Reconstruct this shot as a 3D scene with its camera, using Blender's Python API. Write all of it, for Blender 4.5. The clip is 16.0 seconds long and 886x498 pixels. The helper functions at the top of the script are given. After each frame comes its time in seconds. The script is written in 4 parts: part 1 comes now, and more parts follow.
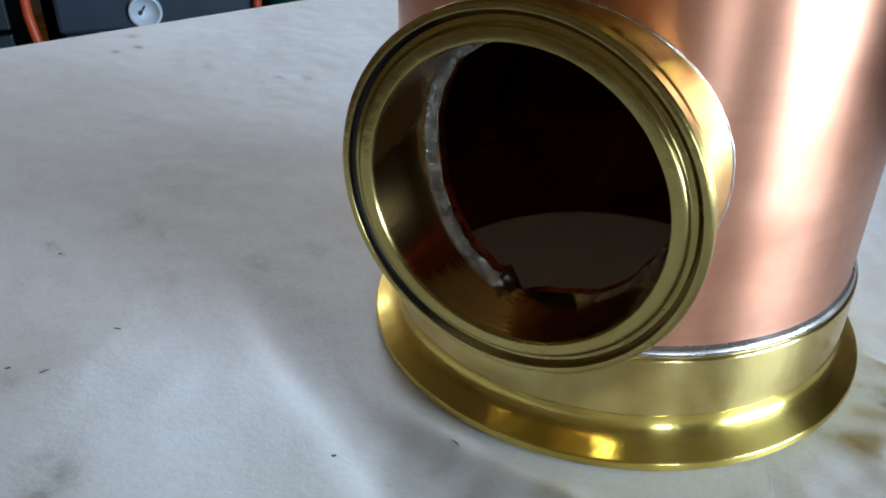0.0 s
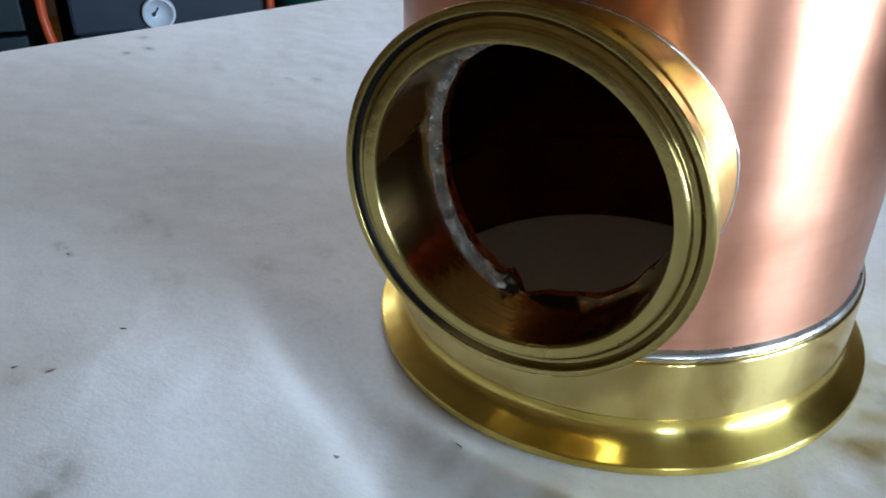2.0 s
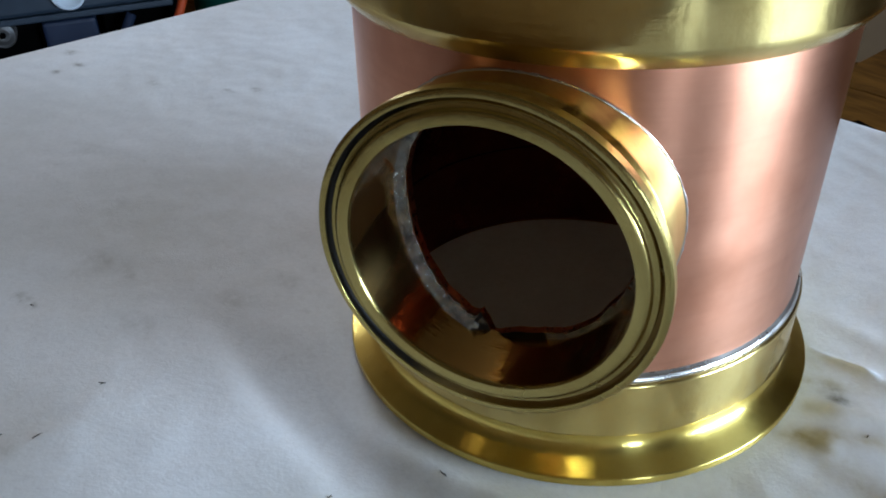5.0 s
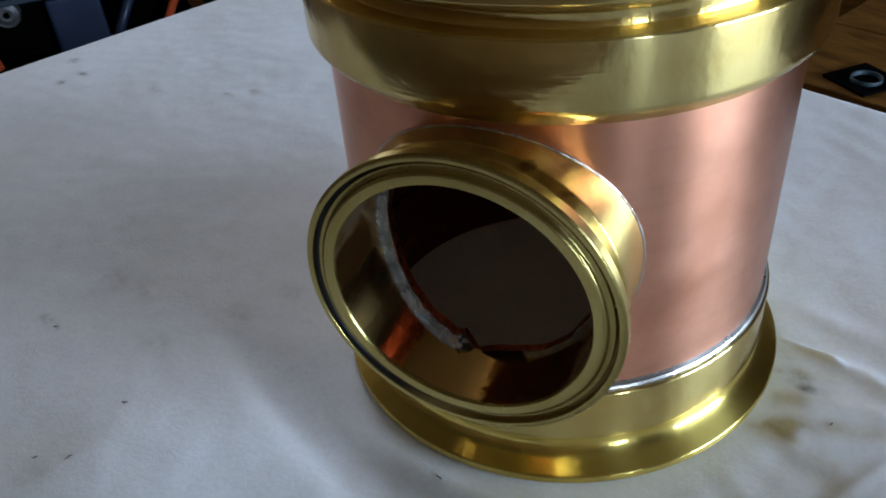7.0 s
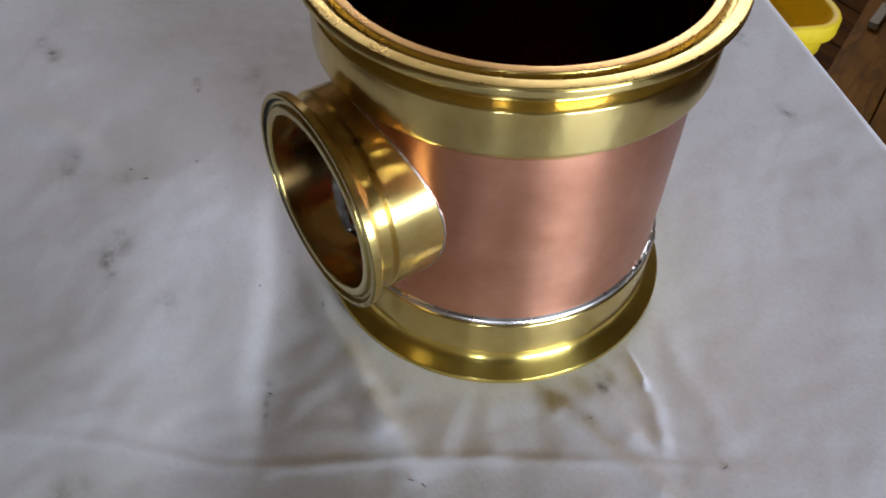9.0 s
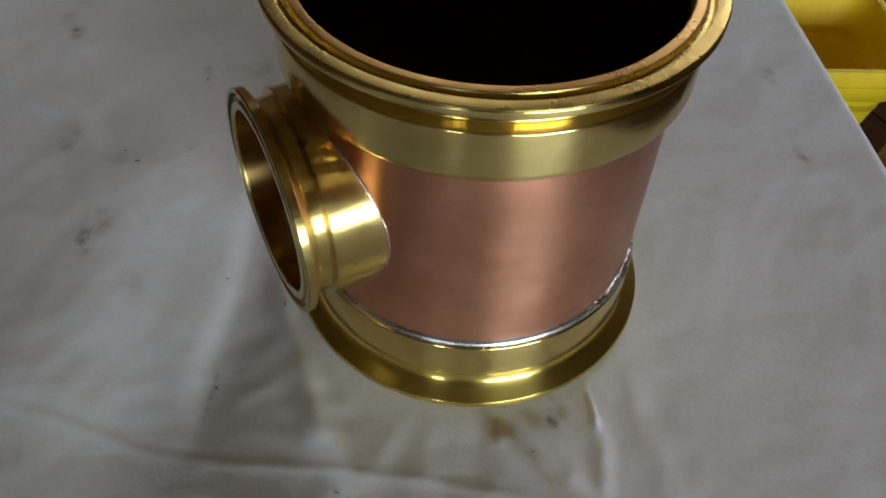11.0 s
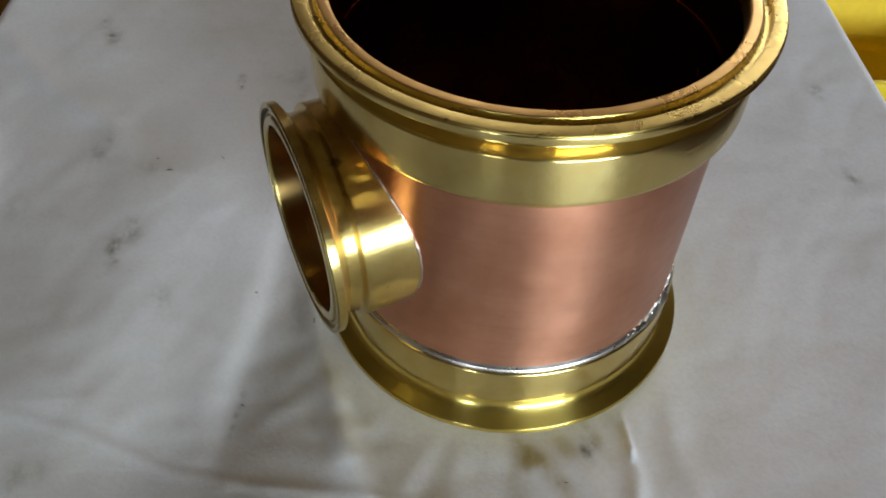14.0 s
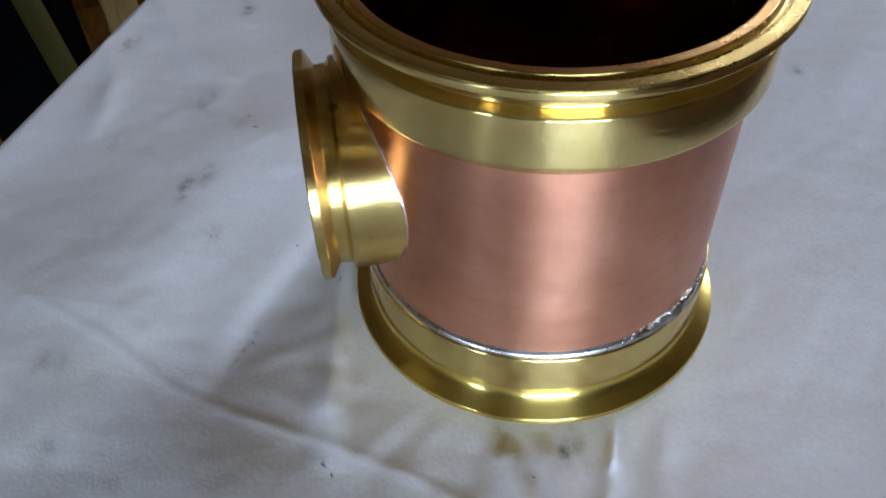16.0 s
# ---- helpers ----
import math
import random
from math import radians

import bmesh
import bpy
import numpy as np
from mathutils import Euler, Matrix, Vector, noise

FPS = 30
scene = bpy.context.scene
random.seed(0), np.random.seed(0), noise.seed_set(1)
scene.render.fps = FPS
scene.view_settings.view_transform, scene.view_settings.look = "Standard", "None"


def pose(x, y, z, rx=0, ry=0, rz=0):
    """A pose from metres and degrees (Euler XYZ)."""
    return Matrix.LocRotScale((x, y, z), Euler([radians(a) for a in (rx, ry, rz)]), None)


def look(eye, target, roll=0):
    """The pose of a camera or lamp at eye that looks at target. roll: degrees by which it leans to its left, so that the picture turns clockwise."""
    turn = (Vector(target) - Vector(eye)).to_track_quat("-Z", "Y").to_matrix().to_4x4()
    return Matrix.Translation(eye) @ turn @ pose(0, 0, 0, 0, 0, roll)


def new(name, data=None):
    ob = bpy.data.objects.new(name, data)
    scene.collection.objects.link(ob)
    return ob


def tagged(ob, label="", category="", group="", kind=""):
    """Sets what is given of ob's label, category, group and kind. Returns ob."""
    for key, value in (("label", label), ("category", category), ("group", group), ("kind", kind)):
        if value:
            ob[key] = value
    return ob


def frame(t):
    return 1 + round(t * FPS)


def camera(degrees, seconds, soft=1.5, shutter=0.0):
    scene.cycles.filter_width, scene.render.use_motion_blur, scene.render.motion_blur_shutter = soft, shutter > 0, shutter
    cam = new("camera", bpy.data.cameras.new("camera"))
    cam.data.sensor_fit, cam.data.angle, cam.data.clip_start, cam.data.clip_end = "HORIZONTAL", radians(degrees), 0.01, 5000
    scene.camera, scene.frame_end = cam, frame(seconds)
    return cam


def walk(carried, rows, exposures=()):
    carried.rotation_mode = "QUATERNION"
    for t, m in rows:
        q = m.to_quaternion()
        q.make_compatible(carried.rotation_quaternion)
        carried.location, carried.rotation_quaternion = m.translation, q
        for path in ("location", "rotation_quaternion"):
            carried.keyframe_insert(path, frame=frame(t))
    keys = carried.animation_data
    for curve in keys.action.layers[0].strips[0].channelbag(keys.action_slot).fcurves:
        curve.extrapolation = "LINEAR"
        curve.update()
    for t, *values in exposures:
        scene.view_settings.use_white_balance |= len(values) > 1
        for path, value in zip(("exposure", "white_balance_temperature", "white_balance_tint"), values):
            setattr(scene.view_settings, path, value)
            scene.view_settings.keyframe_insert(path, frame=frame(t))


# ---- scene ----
cam = camera(56.5, 16.0, soft=1.9)
# seconds, eye x, y, z, turn about x, y, z in degrees
ROWS = [
    (0.0, 0.0475, -0.1764, 0.1202, 59.42, -0.61, 28.92),
    (0.5, 0.0482, -0.1767, 0.1210, 59.30, -0.43, 29.09),
    (1.0, 0.0479, -0.1763, 0.1204, 59.48, -0.32, 29.62),
    (1.5, 0.0481, -0.1764, 0.1205, 59.66, -0.43, 29.68),
    (2.0, 0.0487, -0.1755, 0.1202, 59.54, -0.48, 29.75),
    (2.5, 0.0487, -0.1757, 0.1210, 59.33, -0.51, 29.45),
    (3.0, 0.0486, -0.1761, 0.1218, 59.07, -0.62, 29.51),
    (3.5, 0.0501, -0.1765, 0.1327, 56.35, 0.82, 29.40),
    (4.0, 0.0479, -0.1745, 0.1378, 56.82, 0.40, 27.58),
    (6.5, 0.0386, -0.1792, 0.1483, 54.63, 2.72, 20.61),
    (7.0, 0.0509, -0.1746, 0.1606, 53.18, 4.13, 23.09),
    (7.5, 0.0832, -0.1823, 0.1676, 49.74, 0.87, 29.04),
    (8.0, 0.1151, -0.1678, 0.1941, 45.31, -0.82, 38.58),
    (8.5, 0.1440, -0.1590, 0.2151, 42.36, -0.79, 51.03),
    (9.0, 0.1524, -0.1329, 0.2256, 41.28, -1.31, 55.49),
    (11.5, 0.1652, -0.1015, 0.2215, 41.60, -1.65, 64.67),
    (12.0, 0.1647, -0.1006, 0.2180, 41.38, -1.27, 65.84),
    (12.5, 0.1615, -0.1004, 0.2217, 41.33, -1.39, 65.58),
    (13.0, 0.1587, -0.1012, 0.2205, 41.78, -1.23, 65.62),
    (13.5, 0.1578, -0.1003, 0.2205, 41.72, -1.28, 65.65),
    (14.0, 0.1559, -0.0994, 0.2219, 41.67, -1.30, 65.32),
    (14.5, 0.1554, -0.0952, 0.2189, 42.20, -0.86, 65.80),
    (15.0, 0.1602, -0.0988, 0.2204, 42.82, -1.91, 64.32),
    (15.5, 0.1711, -0.1015, 0.2213, 43.61, -0.60, 67.11),
    (16.0, 0.1847, -0.0550, 0.2093, 44.23, 1.52, 80.80),
]
EXPOSURES = [
    (0.0, -0.11, 5960, 15),
    (1.5, -0.03, 5890, 16),
    (3.0, -0.03, 5920, 15),
    (4.0, -0.04, 5960, 15),
    (6.5, -0.55, 5800, 17),
    (7.0, -0.53, 5840, 17),
    (7.5, -0.49, 5850, 16),
    (8.0, -0.55, 6300, 17),
    (8.5, -0.95, 6580, 12),
    (9.0, -0.49, 6600, 27),
    (11.5, -1.21, 7100, 20),
    (12.0, -0.71, 7020, 20),
    (13.0, -0.56, 7000, 20),
    (14.0, -0.60, 7000, 19),
    (14.5, -0.67, 6980, 11),
    (15.0, -0.65, 6950, 17),
    (15.5, -0.89, 6750, 17),
    (16.0, -0.41, 5980, 23),
]
walk(cam, [(t, pose(x, y, z, rx, ry, rz)) for t, x, y, z, rx, ry, rz in ROWS], EXPOSURES)

# ---- light ----
world = bpy.data.worlds.new("daylight")
scene.world = world
world.use_nodes = True
sky = world.node_tree.nodes.new("ShaderNodeTexSky")
sky.sky_type, sky.sun_disc = "NISHITA", False
sky.sun_elevation, sky.sun_rotation = radians(42), radians(-150)
world.node_tree.links.new(sky.outputs["Color"], world.node_tree.nodes["Background"].inputs["Color"])
world.node_tree.nodes["Background"].inputs["Strength"].default_value = 0.12

FLOOR = -0.75
ROOM_X, ROOM_Y, ROOM_Z = (-2.9, 2.3), (-2.7, 2.4), 2.05
# window openings, along the wall from, to, and z from, to: two towards +x, one towards +y, one towards -x
WIN_A = (-0.64, 0.52, -0.12, 0.60)
WIN_B = (-2.38, -1.92, -0.10, 0.85)
WIN_C = (-2.75, -1.15, 0.40, 1.92)
WIN_D = (1.42, 1.98, 1.20, 1.90)
# open sky to the east, foliage and walls outside the other windows
DAY, DAY_WARM = (0.665, 0.86, 1.0), (0.85, 0.925, 0.96)


def window_light(name, win, watts, side="east"):
    data = bpy.data.lights.new(name, "AREA")
    data.shape, data.size, data.size_y = "RECTANGLE", win[1] - win[0] - 0.1, win[3] - win[2] - 0.1
    data.energy, data.color = watts, DAY if side == "east" else DAY_WARM
    ob = new(name, data)
    m, z = (win[0] + win[1]) / 2, (win[2] + win[3]) / 2
    if side == "north":
        ob.matrix_world = look((m, ROOM_Y[1] + 0.02, z), (m, -1, z))
    else:
        x = ROOM_X[1] + 0.02 if side == "east" else ROOM_X[0] - 0.02
        ob.matrix_world = look((x, m, z), (0, m, z))


window_light("window_daylight", WIN_A, 140)
window_light("narrow_window_daylight", WIN_B, 34)
window_light("north_window_daylight", WIN_C, 104, "north")
window_light("west_window_daylight", WIN_D, 13, "west")

# ---- materials ----
class Mat:
    """A Principled material with a few node shortcuts."""

    def __init__(self, name, color, rough=0.5, metal=0.0):
        self.m = bpy.data.materials.new(name)
        self.m.use_nodes = True
        self.t = self.m.node_tree
        self.b = self.t.nodes["Principled BSDF"]
        self.b.inputs["Base Color"].default_value = (*color, 1)
        self.b.inputs["Roughness"].default_value = rough
        self.b.inputs["Metallic"].default_value = metal
        self.color = color

    def node(self, kind, **inputs):
        n = self.t.nodes.new(kind)
        for key, value in inputs.items():
            n.inputs[key.replace("_", " ")].default_value = value
        return n

    def link(self, a, b):
        self.t.links.new(a, b)

    def coords(self, scale=(1, 1, 1), what="Object"):
        c, mp = self.t.nodes.new("ShaderNodeTexCoord"), self.t.nodes.new("ShaderNodeMapping")
        mp.inputs["Scale"].default_value = scale
        self.link(c.outputs[what], mp.inputs["Vector"])
        return mp.outputs["Vector"]

    def noise(self, scale, detail=4.0, stretch=(1, 1, 1), rough=0.6):
        n = self.node("ShaderNodeTexNoise", Scale=scale, Detail=detail, Roughness=rough)
        self.link(self.coords(stretch), n.inputs["Vector"])
        return n.outputs["Fac"]

    def ramp(self, fac, a, b, lo=0.3, hi=0.7):
        r = self.t.nodes.new("ShaderNodeValToRGB")
        r.color_ramp.elements[0].position, r.color_ramp.elements[1].position = lo, hi
        r.color_ramp.elements[0].color, r.color_ramp.elements[1].color = (*a, 1), (*b, 1)
        self.link(fac, r.inputs["Fac"])
        return r.outputs["Color"]

    def mix(self, fac, a, b, mode="MIX"):
        n = self.t.nodes.new("ShaderNodeMix")
        n.data_type, n.blend_type = "RGBA", mode
        for sock, v in ((n.inputs["Factor"], fac), (n.inputs["A"], a), (n.inputs["B"], b)):
            if isinstance(v, (int, float)):
                sock.default_value = v
            elif isinstance(v, tuple):
                sock.default_value = (*v, 1)
            else:
                self.link(v, sock)
        return n.outputs["Result"]

    def span(self, fac, lo, hi, a=0.0, b=1.0):
        n = self.node("ShaderNodeMapRange")
        for i, v in ((1, lo), (2, hi), (3, a), (4, b)):
            n.inputs[i].default_value = v
        self.link(fac, n.inputs[0])
        return n.outputs[0]

    def paint(self, out):
        self.link(out, self.b.inputs["Base Color"])
        return self

    def gloss(self, out):
        self.link(out, self.b.inputs["Roughness"])
        return self

    def bump(self, *pairs):
        last = None
        for fac, strength, distance in pairs:
            n = self.node("ShaderNodeBump", Strength=strength, Distance=distance)
            self.link(fac, n.inputs["Height"])
            if last:
                self.link(last, n.inputs["Normal"])
            last = n.outputs["Normal"]
        self.link(last, self.b.inputs["Normal"])
        return self

    def brushed(self, axis, amount):
        tg = self.t.nodes.new("ShaderNodeTangent")
        tg.direction_type, tg.axis = "RADIAL", axis
        self.link(tg.outputs["Tangent"], self.b.inputs["Tangent"])
        self.b.inputs["Anisotropic"].default_value = amount
        self.b.inputs["Anisotropic Rotation"].default_value = 0.25
        return self

    def satin(self, share, rough, amount):
        """A second, wider sheen across the tool marks, mixed with the first."""
        wide = self.t.nodes.new("ShaderNodeBsdfPrincipled")
        wide.inputs["Metallic"].default_value, wide.inputs["Roughness"].default_value = 1.0, rough
        wide.inputs["Anisotropic"].default_value, wide.inputs["Anisotropic Rotation"].default_value = amount, 0.25
        for key in ("Base Color", "Normal", "Tangent"):
            if self.b.inputs[key].is_linked:
                self.link(self.b.inputs[key].links[0].from_socket, wide.inputs[key])
        both = self.t.nodes.new("ShaderNodeMixShader")
        both.inputs[0].default_value = share
        self.link(self.b.outputs[0], both.inputs[1])
        self.link(wide.outputs[0], both.inputs[2])
        self.link(both.outputs[0], self.t.nodes["Material Output"].inputs["Surface"])
        return self


def varied(name, a, b, scale, rough=0.6, bump=0.15, depth=0.002, metal=0.0, stretch=(1, 1, 1)):
    m = Mat(name, a, rough, metal)
    big, fine = m.noise(scale, 5, stretch), m.noise(scale * 9, 3, stretch)
    m.paint(m.mix(0.25, m.ramp(big, a, b), m.ramp(fine, a, b)))
    m.gloss(m.span(big, 0.3, 0.7, rough - 0.08, rough + 0.08))
    m.bump((fine, bump, depth))
    return m.m


def brass(name, axis, lines, tarnish=0.5, burn=None, share=0.32, grain=0.06, nicked=False, dark=(0.58, 0.415, 0.128), light=(0.735, 0.585, 0.238), rough=0.150):
    """Turned brass: fine lathe lines round the axis, faint tarnish, small scratches."""
    m = Mat(name, (0.80, 0.66, 0.31), 0.2, 1.0)
    cloud, spots = m.noise(55, 5), m.noise(330, 3)
    clean = m.ramp(cloud, dark, light)
    dull = m.span(spots, 0.62, 0.78, 0.0, tarnish)
    clean = m.mix(dull, clean, (0.36, 0.22, 0.07))
    if burn:
        # brown and black heat stains round the burnt place
        dist = m.t.nodes.new("ShaderNodeVectorMath")
        dist.operation = "DISTANCE"
        m.link(m.coords(), dist.inputs[0])
        dist.inputs[1].default_value = burn[:3]
        close = m.span(dist.outputs["Value"], burn[3] * 0.35, burn[3], 1.0, 0.0)
        for lo, hi, depth, size, tone in ((0.30, 0.60, 0.75, 90, (0.30, 0.170, 0.045)), (0.60, 0.72, 0.70, 210, (0.075, 0.042, 0.014))):
            mul = m.t.nodes.new("ShaderNodeMath")
            mul.operation = "MULTIPLY"
            m.link(close, mul.inputs[0])
            m.link(m.span(m.noise(size, 3), lo, hi, 0.0, depth), mul.inputs[1])
            clean = m.mix(mul.outputs[0], clean, tone)
    m.paint(clean)
    turned = m.noise(900, 2, lines)
    scratch = tuple(0.15 + 0.85 * (1 - v) for v in lines)
    m.gloss(m.span(m.noise(140, 4, lines), 0.3, 0.7, rough - 0.06, rough + 0.08))
    m.bump((turned, 0.08, 0.0004), (spots, grain, 0.0008), (m.noise(620, 3, scratch), 0.05, 0.0005), (cloud, 0.10, 0.002))
    if nicked:
        m.bump((turned, 0.08, 0.0004), (m.span(m.noise(1300, 2), 0.70, 0.78), 0.05, 0.0002), (m.noise(1700, 3), 0.06, 0.0003))
    return m.brushed(axis, 0.55).satin(share, rough + 0.21, 0.94).m


def copper_outside():
    m = Mat("brushed_copper", (0.84, 0.42, 0.28), 0.4, 1.0)
    cloud, rub = m.noise(38, 5), m.noise(420, 4, (0.06, 0.06, 1.0))
    base = m.ramp(cloud, (0.575, 0.245, 0.140), (0.745, 0.365, 0.232))
    base = m.mix(m.span(m.noise(75, 4, (1, 1, 0.5)), 0.52, 0.75, 0, 0.45), base, (0.52, 0.215, 0.125))
    m.paint(m.mix(m.span(rub, 0.50, 0.75, 0, 0.20), base, (0.46, 0.18, 0.10)))
    m.gloss(m.span(m.noise(60, 4, (0.5, 0.5, 1.0)), 0.3, 0.7, 0.285, 0.355))
    hair = m.noise(1500, 3, (0.03, 0.03, 1.0))
    m.bump((hair, 0.055, 0.0003), (rub, 0.025, 0.0004), (cloud, 0.025, 0.002))
    return m.brushed("Z", 0.75).m


def wood(name, dark, light, along=(1, 14, 14), scale=2.2, rough=0.5):
    m = Mat(name, dark, rough)
    info = m.t.nodes.new("ShaderNodeObjectInfo")
    grain = m.node("ShaderNodeTexNoise", Scale=scale * 3, Detail=7.0, Roughness=0.65, Distortion=0.9)
    vec = m.t.nodes.new("ShaderNodeVectorMath")
    vec.operation = "ADD"
    m.link(m.coords(along), vec.inputs[0])
    m.link(info.outputs["Random"], vec.inputs[1])
    m.link(vec.outputs[0], grain.inputs["Vector"])
    col = m.ramp(grain.outputs["Fac"], dark, light, 0.32, 0.68)
    col = m.mix(m.span(info.outputs["Random"], 0, 1, 0.0, 0.35), col, tuple(c * 0.6 for c in dark))
    m.paint(m.mix(m.span(m.noise(6, 4), 0.55, 0.8, 0, 0.5), col, tuple(c * 0.45 for c in dark)))
    m.b.inputs["Specular IOR Level"].default_value = 0.06
    m.bump((grain.outputs["Fac"], 0.2, 0.002))
    return m.m


def fabric():
    m = Mat("worn_white_canvas", (0.62, 0.61, 0.60), 0.92)
    at = m.t.nodes.new("ShaderNodeAttribute")
    at.attribute_name = "cloth_marks"
    cloud, mid, fine = m.noise(11, 6), m.noise(34, 6), m.noise(620, 3)
    base = m.ramp(cloud, (0.682, 0.688, 0.688), (0.737, 0.750, 0.768), 0.34, 0.66)
    base = m.mix(m.span(mid, 0.52, 0.74, 0, 0.11), base, (0.52, 0.50, 0.45))
    base = m.mix(m.span(fine, 0.40, 0.75, 0, 0.20), base, (0.44, 0.425, 0.41))
    base = m.mix(m.span(m.noise(210, 5), 0.60, 0.74, 0, 0.16), base, (0.36, 0.34, 0.31))
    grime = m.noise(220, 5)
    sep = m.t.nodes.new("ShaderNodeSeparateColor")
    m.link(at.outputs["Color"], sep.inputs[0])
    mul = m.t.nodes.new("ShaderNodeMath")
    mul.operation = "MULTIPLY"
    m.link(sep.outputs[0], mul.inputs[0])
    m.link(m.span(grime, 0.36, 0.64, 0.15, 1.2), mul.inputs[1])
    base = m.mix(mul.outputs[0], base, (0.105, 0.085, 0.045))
    streak = m.t.nodes.new("ShaderNodeMath")
    streak.operation = "MULTIPLY"
    m.link(sep.outputs[1], streak.inputs[0])
    m.link(m.span(m.noise(150, 4), 0.38, 0.62, 0.25, 1.15), streak.inputs[1])
    base = m.mix(streak.outputs[0], base, (0.36, 0.295, 0.115))
    # yellowed age, and shade on the near cloth painted in the same tone
    yellow = m.t.nodes.new("ShaderNodeMath")
    yellow.operation = "MULTIPLY"
    m.link(sep.outputs[2], yellow.inputs[0])
    m.link(m.span(m.noise(26, 5), 0.30, 0.70, 0.35, 1.0), yellow.inputs[1])
    base = m.mix(yellow.outputs[0], base, (0.47, 0.452, 0.385))
    m.paint(base)
    m.b.inputs["Sheen Weight"].default_value = 0.15
    tuft, pill = m.noise(1500, 3), m.noise(260, 4)
    m.bump((tuft, 0.20, 0.0003), (fine, 0.17, 0.0005), (pill, 0.045, 0.0008), (mid, 0.04, 0.003))
    return m.m


def groove_shaded():
    """Browned brass, with the deep groove's shade painted black on its -x side."""
    m = Mat("shaded_brass_groove", (0.2, 0.13, 0.04), 0.45, 0.8)
    sep = m.t.nodes.new("ShaderNodeSeparateXYZ")
    m.link(m.coords(), sep.inputs[0])
    side = m.t.nodes.new("ShaderNodeMath")
    side.operation = "MULTIPLY_ADD"
    m.link(m.noise(160, 3), side.inputs[0])
    side.inputs[1].default_value = 0.012
    m.link(sep.outputs["X"], side.inputs[2])
    m.paint(m.ramp(m.span(side.outputs[0], -0.012, 0.006), (0.008, 0.006, 0.004), (0.34, 0.22, 0.07), 0.1, 0.9))
    m.link(m.span(side.outputs[0], -0.012, 0.006, 0.0, 0.9), m.b.inputs["Metallic"])
    m.bump((m.noise(900, 3), 0.2, 0.0003))
    return m.m


def plain(name, color, rough=0.5, metal=0.0):
    c2 = tuple(min(1, c * 1.3) for c in color)
    return varied(name, color, c2, 14, rough, 0.06, 0.001, metal)


BRASS_Z = brass("turned_brass_upright", "Z", (0.04, 0.04, 1.0), 0.25, None, 0.27, rough=0.125)
BRASS_Y = brass("turned_brass_side", "Y", (0.04, 1.0, 0.04), 0.55, (0.010, -0.0615, 0.0850, 0.023), 0.80)
BRASS_SANDED = brass("sanded_brass_face", "Z", (0.6, 0.6, 1.0), 0.5, None, 0.15, 0.05, True, (0.35, 0.240, 0.060), (0.49, 0.355, 0.105), 0.27)
BRASS_ROSE = brass("sanded_rose_brass", "Z", (0.6, 0.6, 1.0), 0.5, None, 0.15, 0.05, True, (0.35, 0.190, 0.052), (0.48, 0.285, 0.090), 0.29)
BRASS_FACE = brass("turned_brass_face", "Y", (0.6, 1.0, 0.6), 0.4, None, 0.2, 0.05, False, (0.40, 0.30, 0.092), (0.52, 0.415, 0.150), 0.21)
BRASS_FLANGE = brass("polished_brass_flange", "Z", (0.04, 0.04, 1.0), 0.3, None, 0.42, 0.05, False, (0.565, 0.400, 0.080), (0.73, 0.560, 0.152), 0.145)
BRASS_BORE = brass("browned_brass_bore", "Y", (0.04, 1.0, 0.04), 0.5, None, 0.15, 0.05, False, (0.56, 0.305, 0.085), (0.78, 0.510, 0.185), 0.105)
COPPER = copper_outside()
# inner faces: a dark red copper tone, far darker than the outside
COPPER_IN = varied("dark_inner_copper", (0.085, 0.013, 0.005), (0.20, 0.034, 0.010), 45, 0.24, 0.1, 0.001, 0.9)
COPPER_EDGE = varied("cut_copper_edge", (0.26, 0.05, 0.018), (0.58, 0.17, 0.07), 500, 0.3, 0.3, 0.001, 1.0)
SOLDER = varied("silver_solder", (0.42, 0.39, 0.355), (0.60, 0.57, 0.53), 70, 0.29, 0.02, 0.0006, 1.0)
SOLDER_DULL = varied("dull_solder", (0.05, 0.047, 0.040), (0.62, 0.61, 0.57), 380, 0.20, 0.5, 0.0012, 0.95)
SOLDER_BEADS = varied("grainy_solder", (0.60, 0.57, 0.50), (0.86, 0.83, 0.74), 900, 0.30, 0.1, 0.0003, 1.0)
FLUX = varied("burnt_flux", (0.004, 0.003, 0.002), (0.02, 0.012, 0.007), 500, 0.7, 0.5, 0.0006)
FLUX.node_tree.nodes["Principled BSDF"].inputs["Specular IOR Level"].default_value = 0.15
GROOVE_SHADE = groove_shaded()
FABRIC = fabric()
LINT = plain("dark_lint", (0.035, 0.03, 0.025), 0.9)
FLOOR_WOOD = wood("brown_floorboard", (0.034, 0.012, 0.001), (0.12, 0.045, 0.005), (1.2, 9, 9), 1.6, 0.7)
CRATE_WOOD = wood("orange_brown_timber", (0.048, 0.019, 0.003), (0.16, 0.070, 0.012), (2.0, 9, 9), 1.8, 0.5)
PLANK_WOOD = wood("figured_orange_planks", (0.085, 0.034, 0.002), (0.23, 0.100, 0.007), (9, 2.0, 9), 1.8, 0.55)
LIGHT_WOOD = wood("light_orange_timber", (0.44, 0.19, 0.032), (0.68, 0.35, 0.085), (9, 9, 1.3), 1.8, 0.5)
BENCH_WOOD = wood("bench_timber", (0.22, 0.13, 0.06), (0.38, 0.26, 0.14), (1.5, 12, 12), 2.0, 0.6)
